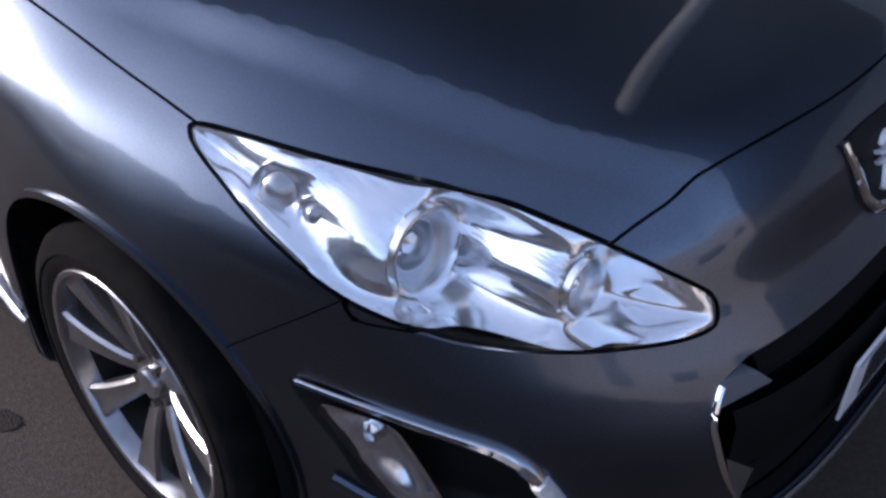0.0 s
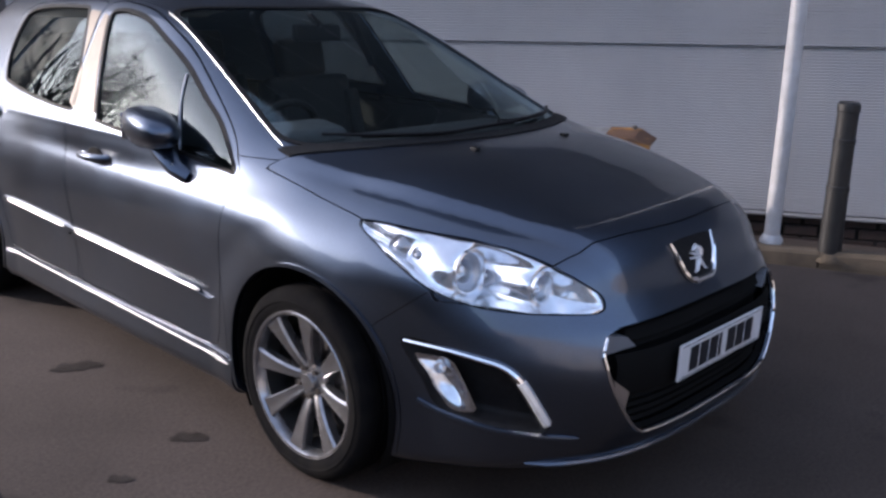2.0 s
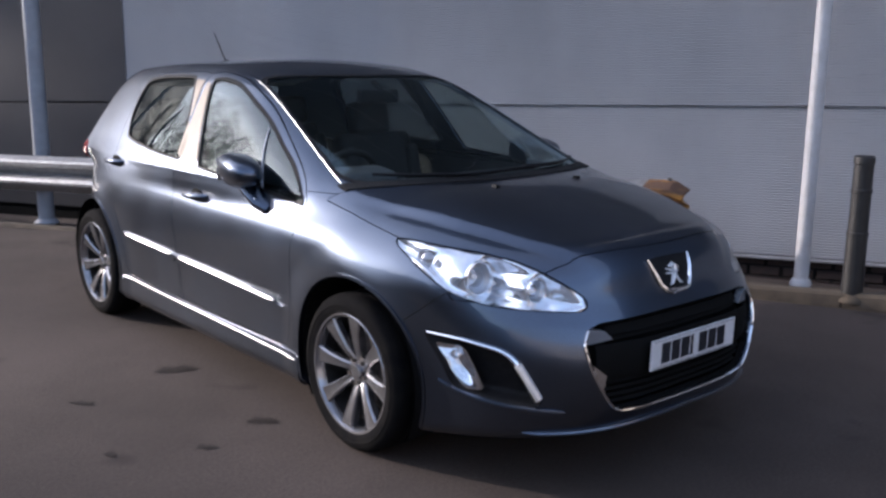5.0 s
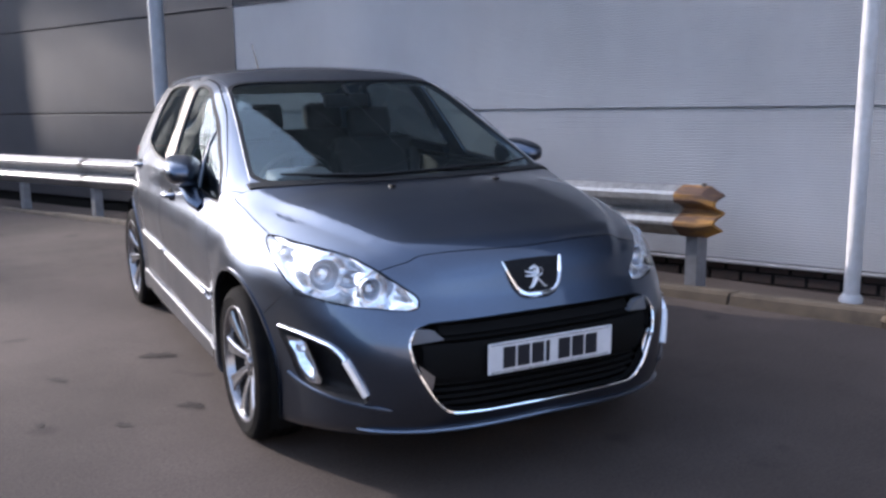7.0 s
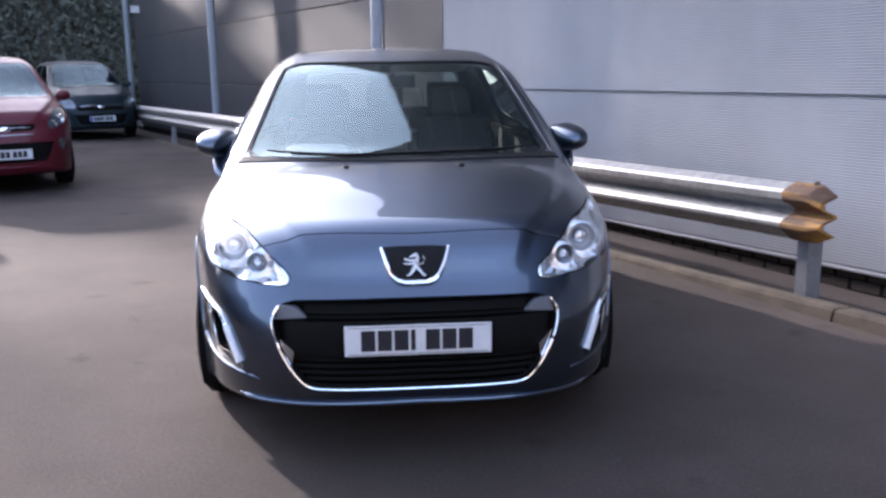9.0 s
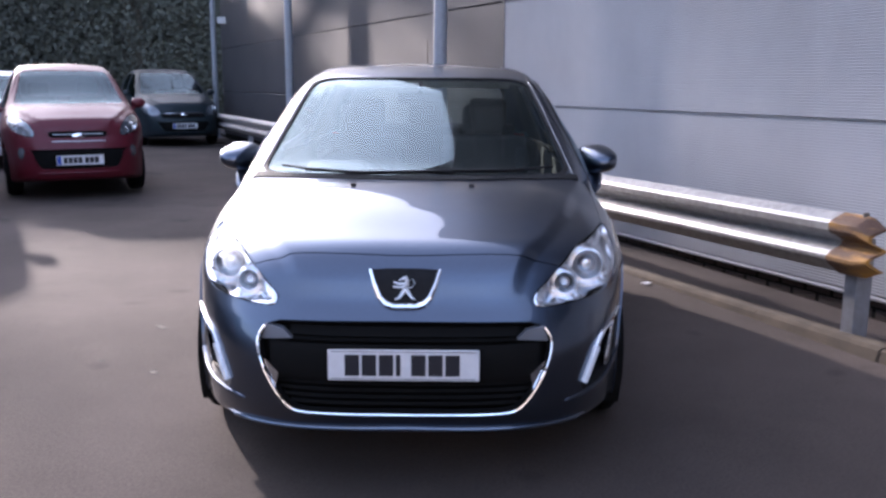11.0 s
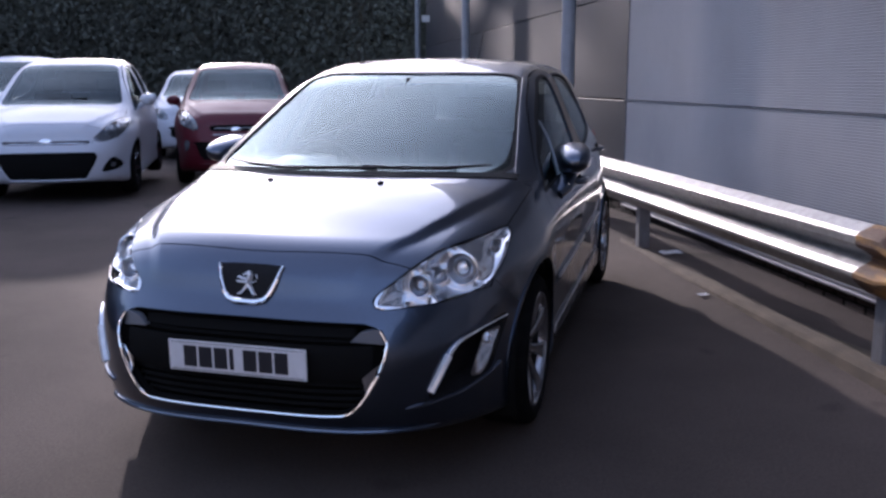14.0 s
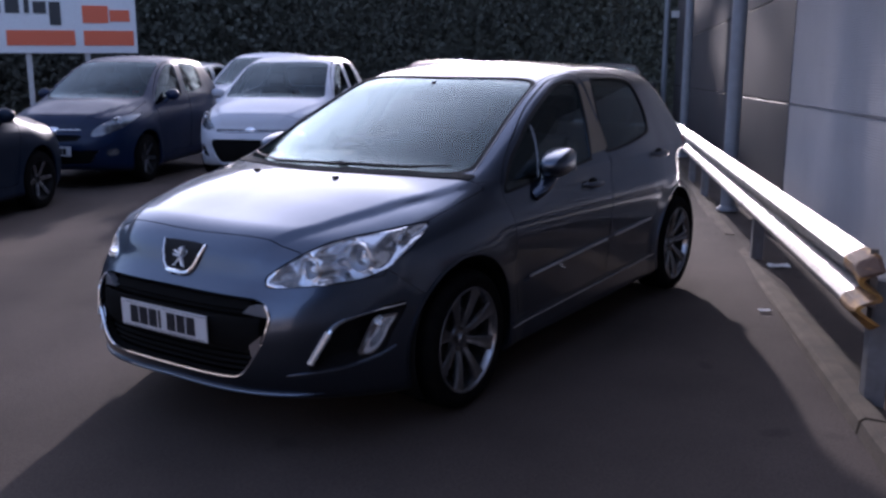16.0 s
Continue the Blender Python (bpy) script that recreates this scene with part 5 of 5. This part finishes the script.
def make_spot(x, y, rx, ry, turn, seed):
    rnd = random.Random(seed)
    bm = bmesh.new()
    n = 26
    ring = []
    for i in range(n):
        a = 2 * math.pi * i / n
        k = 1 + 0.30 * math.sin(2 * a + seed) + 0.18 * math.sin(5 * a + 2 * seed) + rnd.uniform(-0.12, 0.12)
        ring.append(bm.verts.new((rx * k * math.cos(a), ry * k * math.sin(a), 0)))
    bm.faces.new(ring)
    tagged(part("ground_stain", bm, SPOT, m=pose(x, y, lot(y) + 0.003, 0, 0, turn)), "dark damp spot on the asphalt", "stain", kind="structure")


for i, (x, y, rx, ry, turn) in enumerate(((-0.98, 0.04, 0.075, 0.06, -35), (-0.99, -0.82, 0.05, 0.045, -35), (-1.5, -0.13, 0.05, 0.025, -35), (-1.30, -0.92, 0.03, 0.03, 20), (-1.62, -0.75, 0.025, 0.02, 10))):
    make_spot(x, y, rx, ry, turn, i + 1)


# ---- parked cars ----
PALE_LAMP = simple("pale_lamp_bowl", (0.26, 0.27, 0.29), 0.25, 0.6, other=(0.09, 0.10, 0.115), scale=14)

def make_parked(name, label, spec, mat, place, heading, lamp, grilles, stripes=(), rear_tint=PRIVACY, plate=True, fogs=(), badge=None, lines=(), group="parked cars"):
    """A parked car seen from some way off: panels, glass, lamps, grille, plate, wheels, mirrors."""
    sx, sz, yf, yr, zb = spec
    solid = warped(spec)
    nose_y = -2.26 * yf
    ob = thing(name, label, "car", pose(place[0], place[1], lot(place[1]), 0, 0, heading) @ Matrix.Translation((0, -nose_y, 0)), group)
    def base(p):
        q = np.stack([p[:, 0] / sx, np.where(p[:, 1] < 0, p[:, 1] / yf, p[:, 1] / yr), p[:, 2] / sz], 1)
        zz = q[:, 2]
        q[:, 2] = zz - zb * ease(0.3, 0.8, zz) * (1 - ease(0.95, 1.25, zz)) * ease(-0.4, -1.1, q[:, 1])
        return q
    on = lambda phi: (lambda p: phi(base(p)))
    whole = skin(solid, (70, 60, 30), 70, (yf, yr))
    rest = whole
    for ya in (-1.304, 1.304):
        rest = clip(rest, on(lambda p: -np.maximum(np.hypot((p[:, 1] - ya) * (yf if ya < 0 else yr), (p[:, 2] - 0.32) * sz) - 0.345, 0.5 - p[:, 0])))
    across(solid, "inner_shell", clip(rest, lambda p: p[:, 2] - 0.95 * sz), UNDER, ob, depth=0, lift=-0.02)
    screen, rest = cut(rest, on(screen_view), 0.002)
    fg, rest = cut(rest, on(side_view(FRONT_GLASS)), 0.002)
    rg, rest = cut(rest, on(side_view(REAR_GLASS)), 0.002)
    lens, rest = cut(rest, on(front_view(loop(lamp), -1.3)), 0.002)
    for i, ring in enumerate(grilles):
        g, rest = cut(rest, on(front_view(loop(ring, 5), -1.5)), 0.0)
        across(solid, "grille_opening", g, BLACK, ob, "black grille opening", depth=0, lift=-0.025)
    tail, rest = cut(rest, on(side_view(loop([(1.66, 1.0), (1.75, 1.01), (2.02, 0.99), (2.1, 0.8), (1.95, 0.74), (1.84, 0.78), (1.73, 0.88)]), 0.42)), 0.002)
    back, rest = cut(rest, on(lambda p: np.maximum(smax(smax(1.06 - p[:, 2], p[:, 2] - 1.36, 0.06), np.abs(p[:, 0]) - 0.56, 0.08), 1.45 - p[:, 1])), 0.002)
    on_sides(solid, "tail_lamp", tail, REDLENS, ob, "red tail lamp lens", lift=0.003)
    across(solid, "tailgate_glass", back, PRIVACY, ob, depth=0, lift=-0.004)
    bon, rest = cut(rest, on(lambda p: np.maximum(np.maximum(np.maximum(p[:, 0] - 0.77, -2.06 + 0.2 * p[:, 0] ** 2 - p[:, 1]), p[:, 1] - 0.49 * p[:, 0] ** 2 + 1.365), 0.70 - p[:, 2])), 0.003)
    fd, rest = cut(rest, on(side_view(FRONT_DOOR)), 0.003)
    rd, rest = cut(rest, on(side_view(REAR_DOOR)), 0.003)
    across(solid, "body_shell", rest, mat, ob, depth=0.02)
    across(solid, "bonnet", bon, mat, ob)
    d1 = on_sides(solid, "front_door", fd, mat, ob)
    d2 = on_sides(solid, "rear_door", rd, mat, ob)
    across(solid, "windscreen", screen, FAR_SCREEN, ob, depth=0, lift=-0.004)
    on_sides(solid, "door_window", fg, rear_tint, d1, depth=0, lift=-0.005)
    on_sides(solid, "door_window", rg, rear_tint, d2, depth=0, lift=-0.005)
    hl = on_sides(solid, "headlamp", lens, PALE_LAMP, ob, "clear headlamp", depth=0.01, lift=-0.008)
    on_sides(solid, "lamp_lens", lens, LENS, hl, depth=0)
    for s, h_ob in ((1, hl[0]), (-1, hl[1])):
        for kx, kz, r in ((0.30, 0.40, 0.034), (0.62, 0.62, 0.045)):
            lx = sx * (min(p[0] for p in lamp) + kx * (max(p[0] for p in lamp) - min(p[0] for p in lamp)))
            lz = sz * (min(p[1] for p in lamp) + kz * (max(p[1] for p in lamp) - min(p[1] for p in lamp)))
            p = between(solid, np.array([[lx, -3.0, lz]]), np.array([[lx, -0.5, lz]]))[0]
            q = Matrix.Translation((p[0] * s, p[1] + 0.012, p[2])) @ Vector((0.3 * s, -0.95, 0.15)).to_track_quat("Z", "X").to_matrix().to_4x4()
            part("reflector_bowl", lathe([(0.001, -0.02), (r * 0.6, -0.012), (r * 0.92, 0.004), (r, 0.012), (r * 1.08, 0.006)], 20, q), BOWL, h_ob, smooth=True)
    for ring, m2 in stripes:
        across(solid, "grille_trim", clip(whole, on(front_view(loop(ring, 5), -1.5))), m2, ob, depth=0.006, lift=0.004)
    for z, x1, r, m2 in lines:
        xs = np.linspace(-x1, x1, 17)
        P = between(solid, np.stack([xs, np.full(17, -3.0), np.full(17, z)], 1), np.stack([xs, np.full(17, -0.8), np.full(17, z)], 1))
        part("grille_trim", tube(P, [r * 0.5] + [r] * 15 + [r * 0.5], 8), m2, ob, smooth=True)
    for ring in fogs:
        on_sides(solid, "fog_lamp", clip(whole, on(front_view(loop(ring, 5), -1.5))), PALE_LAMP, ob, "clear fog lamp", depth=0.006, lift=0.005)
    if badge:
        p = between(solid, np.array([[0.0, -3.0, badge]]), np.array([[0.0, -0.8, badge]]))[0]
        part("badge", lathe([(0.001, 0.012), (0.045, 0.010), (0.058, 0.004), (0.060, -0.006)], 24, Matrix.Translation(Vector(p)) @ pose(0, 0, 0, 80) @ Matrix.Diagonal((1.15, 0.62, 1, 1))), CHROME, ob, "plain oval chrome badge", smooth=True)
    part("cabin_lining", box(1.45 * sx, 2.2, 0.1, Matrix.Translation((0, 0.2, 0.55 * sz))), UNDER, ob)
    part("dashboard", box(1.3 * sx, 0.4, 0.25, Matrix.Translation((0, -0.92 * yf, 0.84 * sz)), 0.05), DASH, ob)
    for x in (-0.34, 0.34):
        st = part("front_seat", box(0.46, 0.13, 0.62, pose(x * sx, 0.15, 0.80 * sz, -14), 0.04), FABRIC, ob)
        part("headrest", box(0.26, 0.10, 0.17, pose(x * sx, 0.25, 1.19 * sz, -14), 0.035), FABRIC, ob)
    if plate:
        yp = between(solid, np.array([[0.25, -3.0, 0.42]]), np.array([[0.25, -0.8, 0.42]]))[0][1]
        pl = new("number_plate")
        pl.parent, pl.matrix_basis = ob, pose(0, yp - 0.02, plate, 90)
        part("plate_board", box(0.52, 0.111, 0.008), PLATE, pl, "white number plate")
        part("plate_band", box(0.045, 0.10, 0.002, Matrix.Translation((-0.232, 0, 0.005))), simple("plate_blue", (0.02, 0.06, 0.35), 0.5), pl)
        x = -0.185
        for i in range(7):
            part("plate_mark", box(0.045, 0.072, 0.002, Matrix.Translation((x + 0.022, 0, 0.005))), INK, pl)
            x += 0.054 + (0.02 if i == 3 else 0)
    for s in (1, -1):
        for ya in (-1.304 * yf, 1.304 * yr):
            w = new("wheel")
            w.parent, w.matrix_basis = ob, pose(s * 0.775 * sx, ya, 0.295, 25 * s, 0, 0 if s > 0 else 180)
            turn = Matrix.Rotation(radians(90), 4, "Y")
            bm = lathe([(0.19, -0.07), (0.21, -0.09), (0.255, -0.095), (0.285, -0.08), (0.295, -0.05), (0.295, 0.05), (0.285, 0.08), (0.255, 0.095), (0.21, 0.09), (0.19, 0.07)], 36)
            bm.transform(turn)
            part("tyre", bm, RUBBER, w, smooth=True)
            bm = lathe([(0.001, 0.045), (0.05, 0.045), (0.055, 0.03), (0.15, 0.02), (0.19, 0.07), (0.205, 0.088), (0.198, 0.09)], 36)
            bm.transform(turn)
            part("rim", bm, TRIM, w, smooth=True)
            for i in range(6):
                part("spoke", box(0.028, 0.045, 0.165, Matrix.Rotation(2 * math.pi * i / 6, 4, "X") @ Matrix.Translation((0.055, 0, 0.115)) @ pose(0, 0, 0, 0, 14, 0), 0.006), ALLOY, w)
        bm = bmesh.new()
        bmesh.ops.create_uvsphere(bm, u_segments=16, v_segments=10, radius=1.0)
        bm.transform(pose(s * 0.955 * sx, -0.60 * yf, 1.03 * sz) @ Matrix.Diagonal((0.095, 0.06, 0.07, 1)))
        mr = part("door_mirror", bm, mat, ob, smooth=True)
        part("mirror_arm", tube([(0.90 * s * sx, -0.60 * yf, 0.99 * sz), (0.84 * s * sx, -0.64 * yf, 0.94 * sz)], 0.03), mat, mr)
    part("wiper", tube([(-0.5 * sx, -0.985 * yf, 1.055 * sz), (-0.1, -1.13 * yf, 1.065 * sz), (0.3, -1.10 * yf, 1.065 * sz)], 0.008, 6), BLACK, ob)
    return ob


WHITEP = paint("white_paint", (0.53, 0.55, 0.60), (0.50, 0.52, 0.57), 0, 0.45, 0.35)
REDP = paint("red_paint", (0.100, 0.008, 0.017), (0.074, 0.006, 0.012), 0.1, 0.45, 0.22)
REDP.node_tree.nodes["Principled BSDF"].inputs["Specular IOR Level"].default_value = 0.3
BLUEP = paint("blue_paint", (0.003, 0.014, 0.052), (0.002, 0.010, 0.034), 0.0, 0.4, 0.14)
BLUEP.node_tree.nodes["Principled BSDF"].inputs["Specular IOR Level"].default_value = 0.25
DARKP = paint("dark_green_paint", (0.02, 0.03, 0.035), (0.015, 0.02, 0.025), 0.2, 0.45, 0.35)
SILVERP = paint("silver_paint", (0.33, 0.345, 0.37), (0.28, 0.295, 0.32), 0.35, 0.45, 0.35)
NAVYP = paint("navy_paint", (0.010, 0.020, 0.042), (0.008, 0.015, 0.03), 0.2, 0.45, 0.35)
for dark_paint in (NAVYP, DARKP):
    bsdf = dark_paint.node_tree.nodes["Principled BSDF"]
    bsdf.inputs["Coat Weight"].default_value, bsdf.inputs["Specular IOR Level"].default_value = 0.12, 0.15
mirror_x = lambda ring: [(x, z) for x, z in ring] + [(-x, z) for x, z in reversed(ring)]
HEAD = 26.0
make_parked("small_red_car", "dark red small hatchback parked facing the lane", (0.915, 1.035, 0.83, 0.85, 0.035), REDP, (-4.17, 5.60), HEAD,
            [(0.82, 0.88), (0.68, 0.885), (0.56, 0.80), (0.52, 0.70), (0.60, 0.685), (0.78, 0.75)],
            [mirror_x([(0.30, 0.738), (0.36, 0.708), (0.28, 0.672)]), mirror_x([(0.52, 0.555), (0.56, 0.52), (0.48, 0.375), (0.34, 0.355)])],
            lines=[(0.685, 0.30, 0.008, BRIGHT), (0.765, 0.28, 0.006, BRIGHT), (0.32, 0.46, 0.014, REDP)],
            plate=0.47, fogs=([(0.64, 0.555), (0.70, 0.565), (0.715, 0.485), (0.67, 0.455)],), badge=0.745)
make_parked("small_white_car", "white small hatchback with a dark six-sided grille", (0.955, 1.02, 0.85, 0.86, -0.03), WHITEP, (-5.26, 3.39), HEAD,
            [(0.84, 0.88), (0.70, 0.885), (0.57, 0.77), (0.50, 0.69), (0.62, 0.665), (0.79, 0.74)],
            [mirror_x([(0.46, 0.555), (0.525, 0.52), (0.54, 0.47), (0.42, 0.265), (0.36, 0.245)]), [(0.65, 0.45), (0.72, 0.475), (0.79, 0.36), (0.58, 0.32)]],
            [(mirror_x([(0.44, 0.680), (0.46, 0.662), (0.44, 0.644)]), GLOSSBLACK)], lines=[(0.645, 0.41, 0.007, CHROME)],
            plate=0, fogs=([(0.67, 0.415), (0.71, 0.42), (0.715, 0.375), (0.67, 0.37)],), badge=0.665)
make_parked("blue_tall_hatchback", "dark blue tall hatchback parked nose-out", (0.92, 1.01, 0.88, 0.90, -0.02), BLUEP, (-6.80, 1.74), HEAD,
            [(0.84, 0.86), (0.70, 0.83), (0.52, 0.71), (0.50, 0.63), (0.64, 0.64), (0.80, 0.74)],
            [mirror_x([(0.34, 0.64), (0.36, 0.60), (0.30, 0.57)]), mirror_x([(0.55, 0.46), (0.56, 0.42), (0.48, 0.30), (0.4, 0.29)])],
            lines=[(0.69, 0.34, 0.009, CHROME)], plate=0.45, fogs=([(0.66, 0.45), (0.74, 0.46), (0.75, 0.40), (0.67, 0.39)],), badge=0.69)
make_parked("dark_hatchback", "dark green hatchback parked nose-out beside the building wall", (1.0, 1.09, 0.92, 1.0, 0.0), DARKP, (-5.55, 15.0), 28.0,
            [(0.82, 0.82), (0.68, 0.84), (0.52, 0.74), (0.52, 0.64), (0.66, 0.63), (0.80, 0.70)],
            [mirror_x([(0.42, 0.66), (0.46, 0.62), (0.40, 0.58)]), mirror_x([(0.50, 0.50), (0.52, 0.44), (0.44, 0.32), (0.36, 0.31)])],
            lines=[(0.73, 0.42, 0.010, CHROME)], rear_tint=PRIVACY, plate=0.46, badge=0.70)
make_parked("navy_hatchback", "navy hatchback parked with its tail to the lane", (0.97, 0.96, 0.92, 0.95, 0.0), NAVYP, (-6.85, 1.32), HEAD + 180,
            [(0.80, 0.80), (0.66, 0.82), (0.54, 0.74), (0.52, 0.66), (0.62, 0.65), (0.78, 0.70)], [mirror_x([(0.46, 0.55), (0.47, 0.50), (0.40, 0.38)])], plate=0)
make_parked("white_estate_car", "white car in the second row", (0.97, 1.12, 0.92, 0.98, 0.0), WHITEP, (-8.6, 6.2), HEAD,
            [(0.80, 0.80), (0.66, 0.82), (0.54, 0.74), (0.52, 0.66), (0.62, 0.65), (0.78, 0.70)], [mirror_x([(0.46, 0.55), (0.47, 0.50), (0.40, 0.38)])], plate=0.45)
make_parked("white_hatchback", "white hatchback in the second row", (0.93, 1.0, 0.88, 0.9, 0.05), WHITEP, (-6.9, 9.3), HEAD,
            [(0.80, 0.80), (0.66, 0.82), (0.54, 0.74), (0.52, 0.66), (0.62, 0.65), (0.78, 0.70)], [mirror_x([(0.46, 0.55), (0.47, 0.50), (0.40, 0.38)])], plate=0.45)
make_parked("silver_hatchback", "silver hatchback in the second row", (0.97, 1.0, 0.95, 0.97, 0.03), SILVERP, (-11.6, 6.6), HEAD,
            [(0.80, 0.80), (0.66, 0.82), (0.54, 0.74), (0.52, 0.66), (0.62, 0.65), (0.78, 0.70)], [mirror_x([(0.46, 0.55), (0.47, 0.50), (0.40, 0.38)])], plate=0.45)

# ---- sign board ----
board = thing("sign_board", "large white dealer sign board on two white legs", "sign", pose(-16.75, 10.9, -0.2, 0, 0, 52))
part("board", box(6.0, 0.08, 2.2, Matrix.Translation((-3.0, 0, 2.85)), 0.02), PLATE, board)
ORANGE = simple("sign_orange", (0.62, 0.12, 0.05), 0.5)
for x0, x1, z0, z1, m2, nm in ((-1.25, -0.08, 1.94, 2.30, ORANGE, "text_bar"), (-3.0, -1.45, 1.94, 2.30, ORANGE, "text_bar"), (-4.7, -3.25, 1.94, 2.30, ORANGE, "text_bar"), (-1.25, -0.65, 2.48, 2.90, ORANGE, "logo_bar"), (-0.62, -0.15, 2.52, 2.80, ORANGE, "logo_bar"),
                               (-2.00, -1.74, 2.42, 2.98, INK, "text_bar"), (-2.36, -2.06, 2.70, 2.98, INK, "text_bar"), (-2.56, -2.44, 2.70, 3.25, INK, "text_bar"), (-2.98, -2.66, 2.70, 3.25, INK, "text_bar"), (-3.38, -3.08, 2.70, 2.98, INK, "text_bar")):
    part(nm, box(x1 - x0, 0.02, z1 - z0, Matrix.Translation(((x0 + x1) / 2, -0.046, (z0 + z1) / 2))), m2, board)
for x in (-1.2, -2.55, -4.8):
    part("sign_leg", box(0.12, 0.12, 3.0, Matrix.Translation((x, 0.09, 1.5)), 0.01), WHITE_POLE, board)

# ---- woods ----
BARK = simple("bark", (0.09, 0.075, 0.06), 0.95, other=(0.05, 0.042, 0.035), scale=12, grain=0.6, grain_scale=30)
# leaf colour raised and greyed, with some veiling glare painted into it
LEAF = simple("dark_leaves", (0.085, 0.088, 0.074), 0.9, other=(0.112, 0.115, 0.096), scale=0.5)
LEAF.node_tree.nodes["Principled BSDF"].inputs["Specular IOR Level"].default_value = 0.1


def limb(bm, p, d, r, length, depth, rnd):
    """A crooked limb that forks."""
    pts, rad = [p], [r]
    for i in range(4):
        d = (d + Vector((rnd.uniform(-0.2, 0.2), rnd.uniform(-0.2, 0.2), rnd.uniform(-0.08, 0.16)))).normalized()
        p = p + d * (length / 4)
        pts.append(p), rad.append(r * (1 - 0.13 * (i + 1)))
    tube(pts, rad, 6 if depth > 1 else 4, bm)
    if depth > 0:
        for i in range(4):
            a = rnd.uniform(0.35, 0.9)
            side = d.cross(Vector((rnd.uniform(-1, 1), rnd.uniform(-1, 1), rnd.uniform(-0.3, 1)))).normalized()
            q = pts[rnd.choice((2, 3, 4))]
            limb(bm, q, (d * math.cos(a) + side * math.sin(a)).normalized(), rad[-1] * 0.72, length * 0.74, depth - 1, rnd)


def make_bare_tree(place, height, seed):
    rnd = random.Random(seed)
    ob = thing("bare_tree", "bare leafless winter tree with many thin branches", "tree", Matrix.Translation(place), "bare trees beyond the car park")
    bm = bmesh.new()
    tube([(0, 0, -0.2), (0.05, 0.02, height * 0.12), (0.1, -0.05, height * 0.27)], [height * 0.035, height * 0.026, height * 0.022], 10, bm)
    part("trunk", bm, BARK, ob, smooth=True)
    bm = bmesh.new()
    for i in range(4):
        a = i * 1.6 + rnd.uniform(-0.4, 0.4)
        limb(bm, Vector((0.1, -0.05, height * (0.2 + 0.02 * i))), Vector((0.55 * math.cos(a), 0.55 * math.sin(a), 1)).normalized(), height * 0.013, height * 0.33, 4, rnd)
    part("crown", bm, BARK, ob, smooth=True)


for i, (px, py, h) in enumerate(((-9.6, 24.0, 15.0), (-8.2, 28.0, 14.0), (-11.0, 29.5, 15.0), (-21.0, 24.5, 14.0), (-14.5, 31.0, 14.0), (-29.0, 3.0, 12.0))):
    make_bare_tree((px, py, -0.4), h, 11 + i)

rng = np.random.default_rng(5)


def make_hedge(name, label, a, b2, height, thick, count, size):
    """A dense dark thicket of small leaf clumps along a line."""
    a, b2 = np.array(a, float), np.array(b2, float)
    t = rng.random(count)
    top = height * (0.88 + 0.12 * np.sin(t * 37.0) * np.sin(t * 11.0 + 1.0)) + rng.normal(0, 0.25, count)
    z = -0.5 + top * rng.random(count) ** 0.75
    u = (b2 - a) / np.linalg.norm(b2 - a)
    nrm = np.array((-u[1], u[0]))
    off = rng.normal(0, thick * 0.35, count) * (1.1 - 0.5 * z / height)
    c = np.stack([a[0] + (b2 - a)[0] * t + nrm[0] * off, a[1] + (b2 - a)[1] * t + nrm[1] * off, z], 1)
    r1, r2 = rng.normal(0, 1, (count, 3)), rng.normal(0, 1, (count, 3))
    r1 /= np.linalg.norm(r1, axis=1)[:, None]
    r2 = np.cross(r1, r2)
    r2 /= np.linalg.norm(r2, axis=1)[:, None]
    s = (size * (0.5 + rng.random(count)))[:, None]
    V = np.stack([c - r1 * s, c + r2 * s * 0.5, c + r1 * s, c - r2 * s * 0.5], 1).reshape(-1, 3)
    k = np.arange(count) * 4
    F = np.stack([k, k + 1, k + 2, k + 3], 1)
    tagged(link(name, V, F, LEAF, smooth=False), label, "woods", kind="stuff")


make_hedge("woods", "dense dark evergreen thicket behind the car park", (-34.0, -6.0), (-20.0, 20.0), 10.0, 2.5, 220000, 0.09)
make_hedge("woods", "dense dark evergreen thicket behind the car park", (-22.0, 18.0), (5.0, 31.0), 6.2, 2.2, 250000, 0.062)
BACK = simple("opposite_render", (0.34, 0.31, 0.29), 0.9, other=(0.27, 0.25, 0.235), scale=3)
part("backing", box(0.5, 60, 9.0, pose(-31.5, 9.0, 3.6, 0, 0, -28.3)), LEAF, None).name = "woods_core"
tagged(bpy.data.objects["woods_core"], "dark heart of the thicket", "woods", kind="stuff")
part("woods_core", box(34, 0.5, 5.8, pose(-8.0, 26.2, 2.1, 0, 0, 25.7)), LEAF)
tagged(bpy.data.objects["woods_core.001"], "dark heart of the thicket", "woods", kind="stuff")

# ---- unseen buildings added to close the place behind the camera and its reflections ----
opp = thing("wall_3", "unseen pale rendered building added behind the camera", "building", kind="structure")
part("facade", box(60, 0.4, 6.5, Matrix.Translation((-6, -19.0, 3.25))), BACK, opp)
for i in range(9):
    x = -30 + i * 6
    part("window", box(2.2, 0.1, 1.4, Matrix.Translation((x, -18.77, 3.2)), 0.02), GLOSSBLACK, opp)

# unseen dark wall, added so the car's lower sides reflect something dark
side = thing("wall_4", "unseen dark wall added to darken low reflections on the car", "wall", kind="structure")
part("facade", box(0.4, 24, 7.5, pose(-35.5, -14.5, 3.4, 0, 0, -8)), simple("added_wall_brick", (0.075, 0.05, 0.042), 0.9, other=(0.055, 0.038, 0.032), scale=3), side)
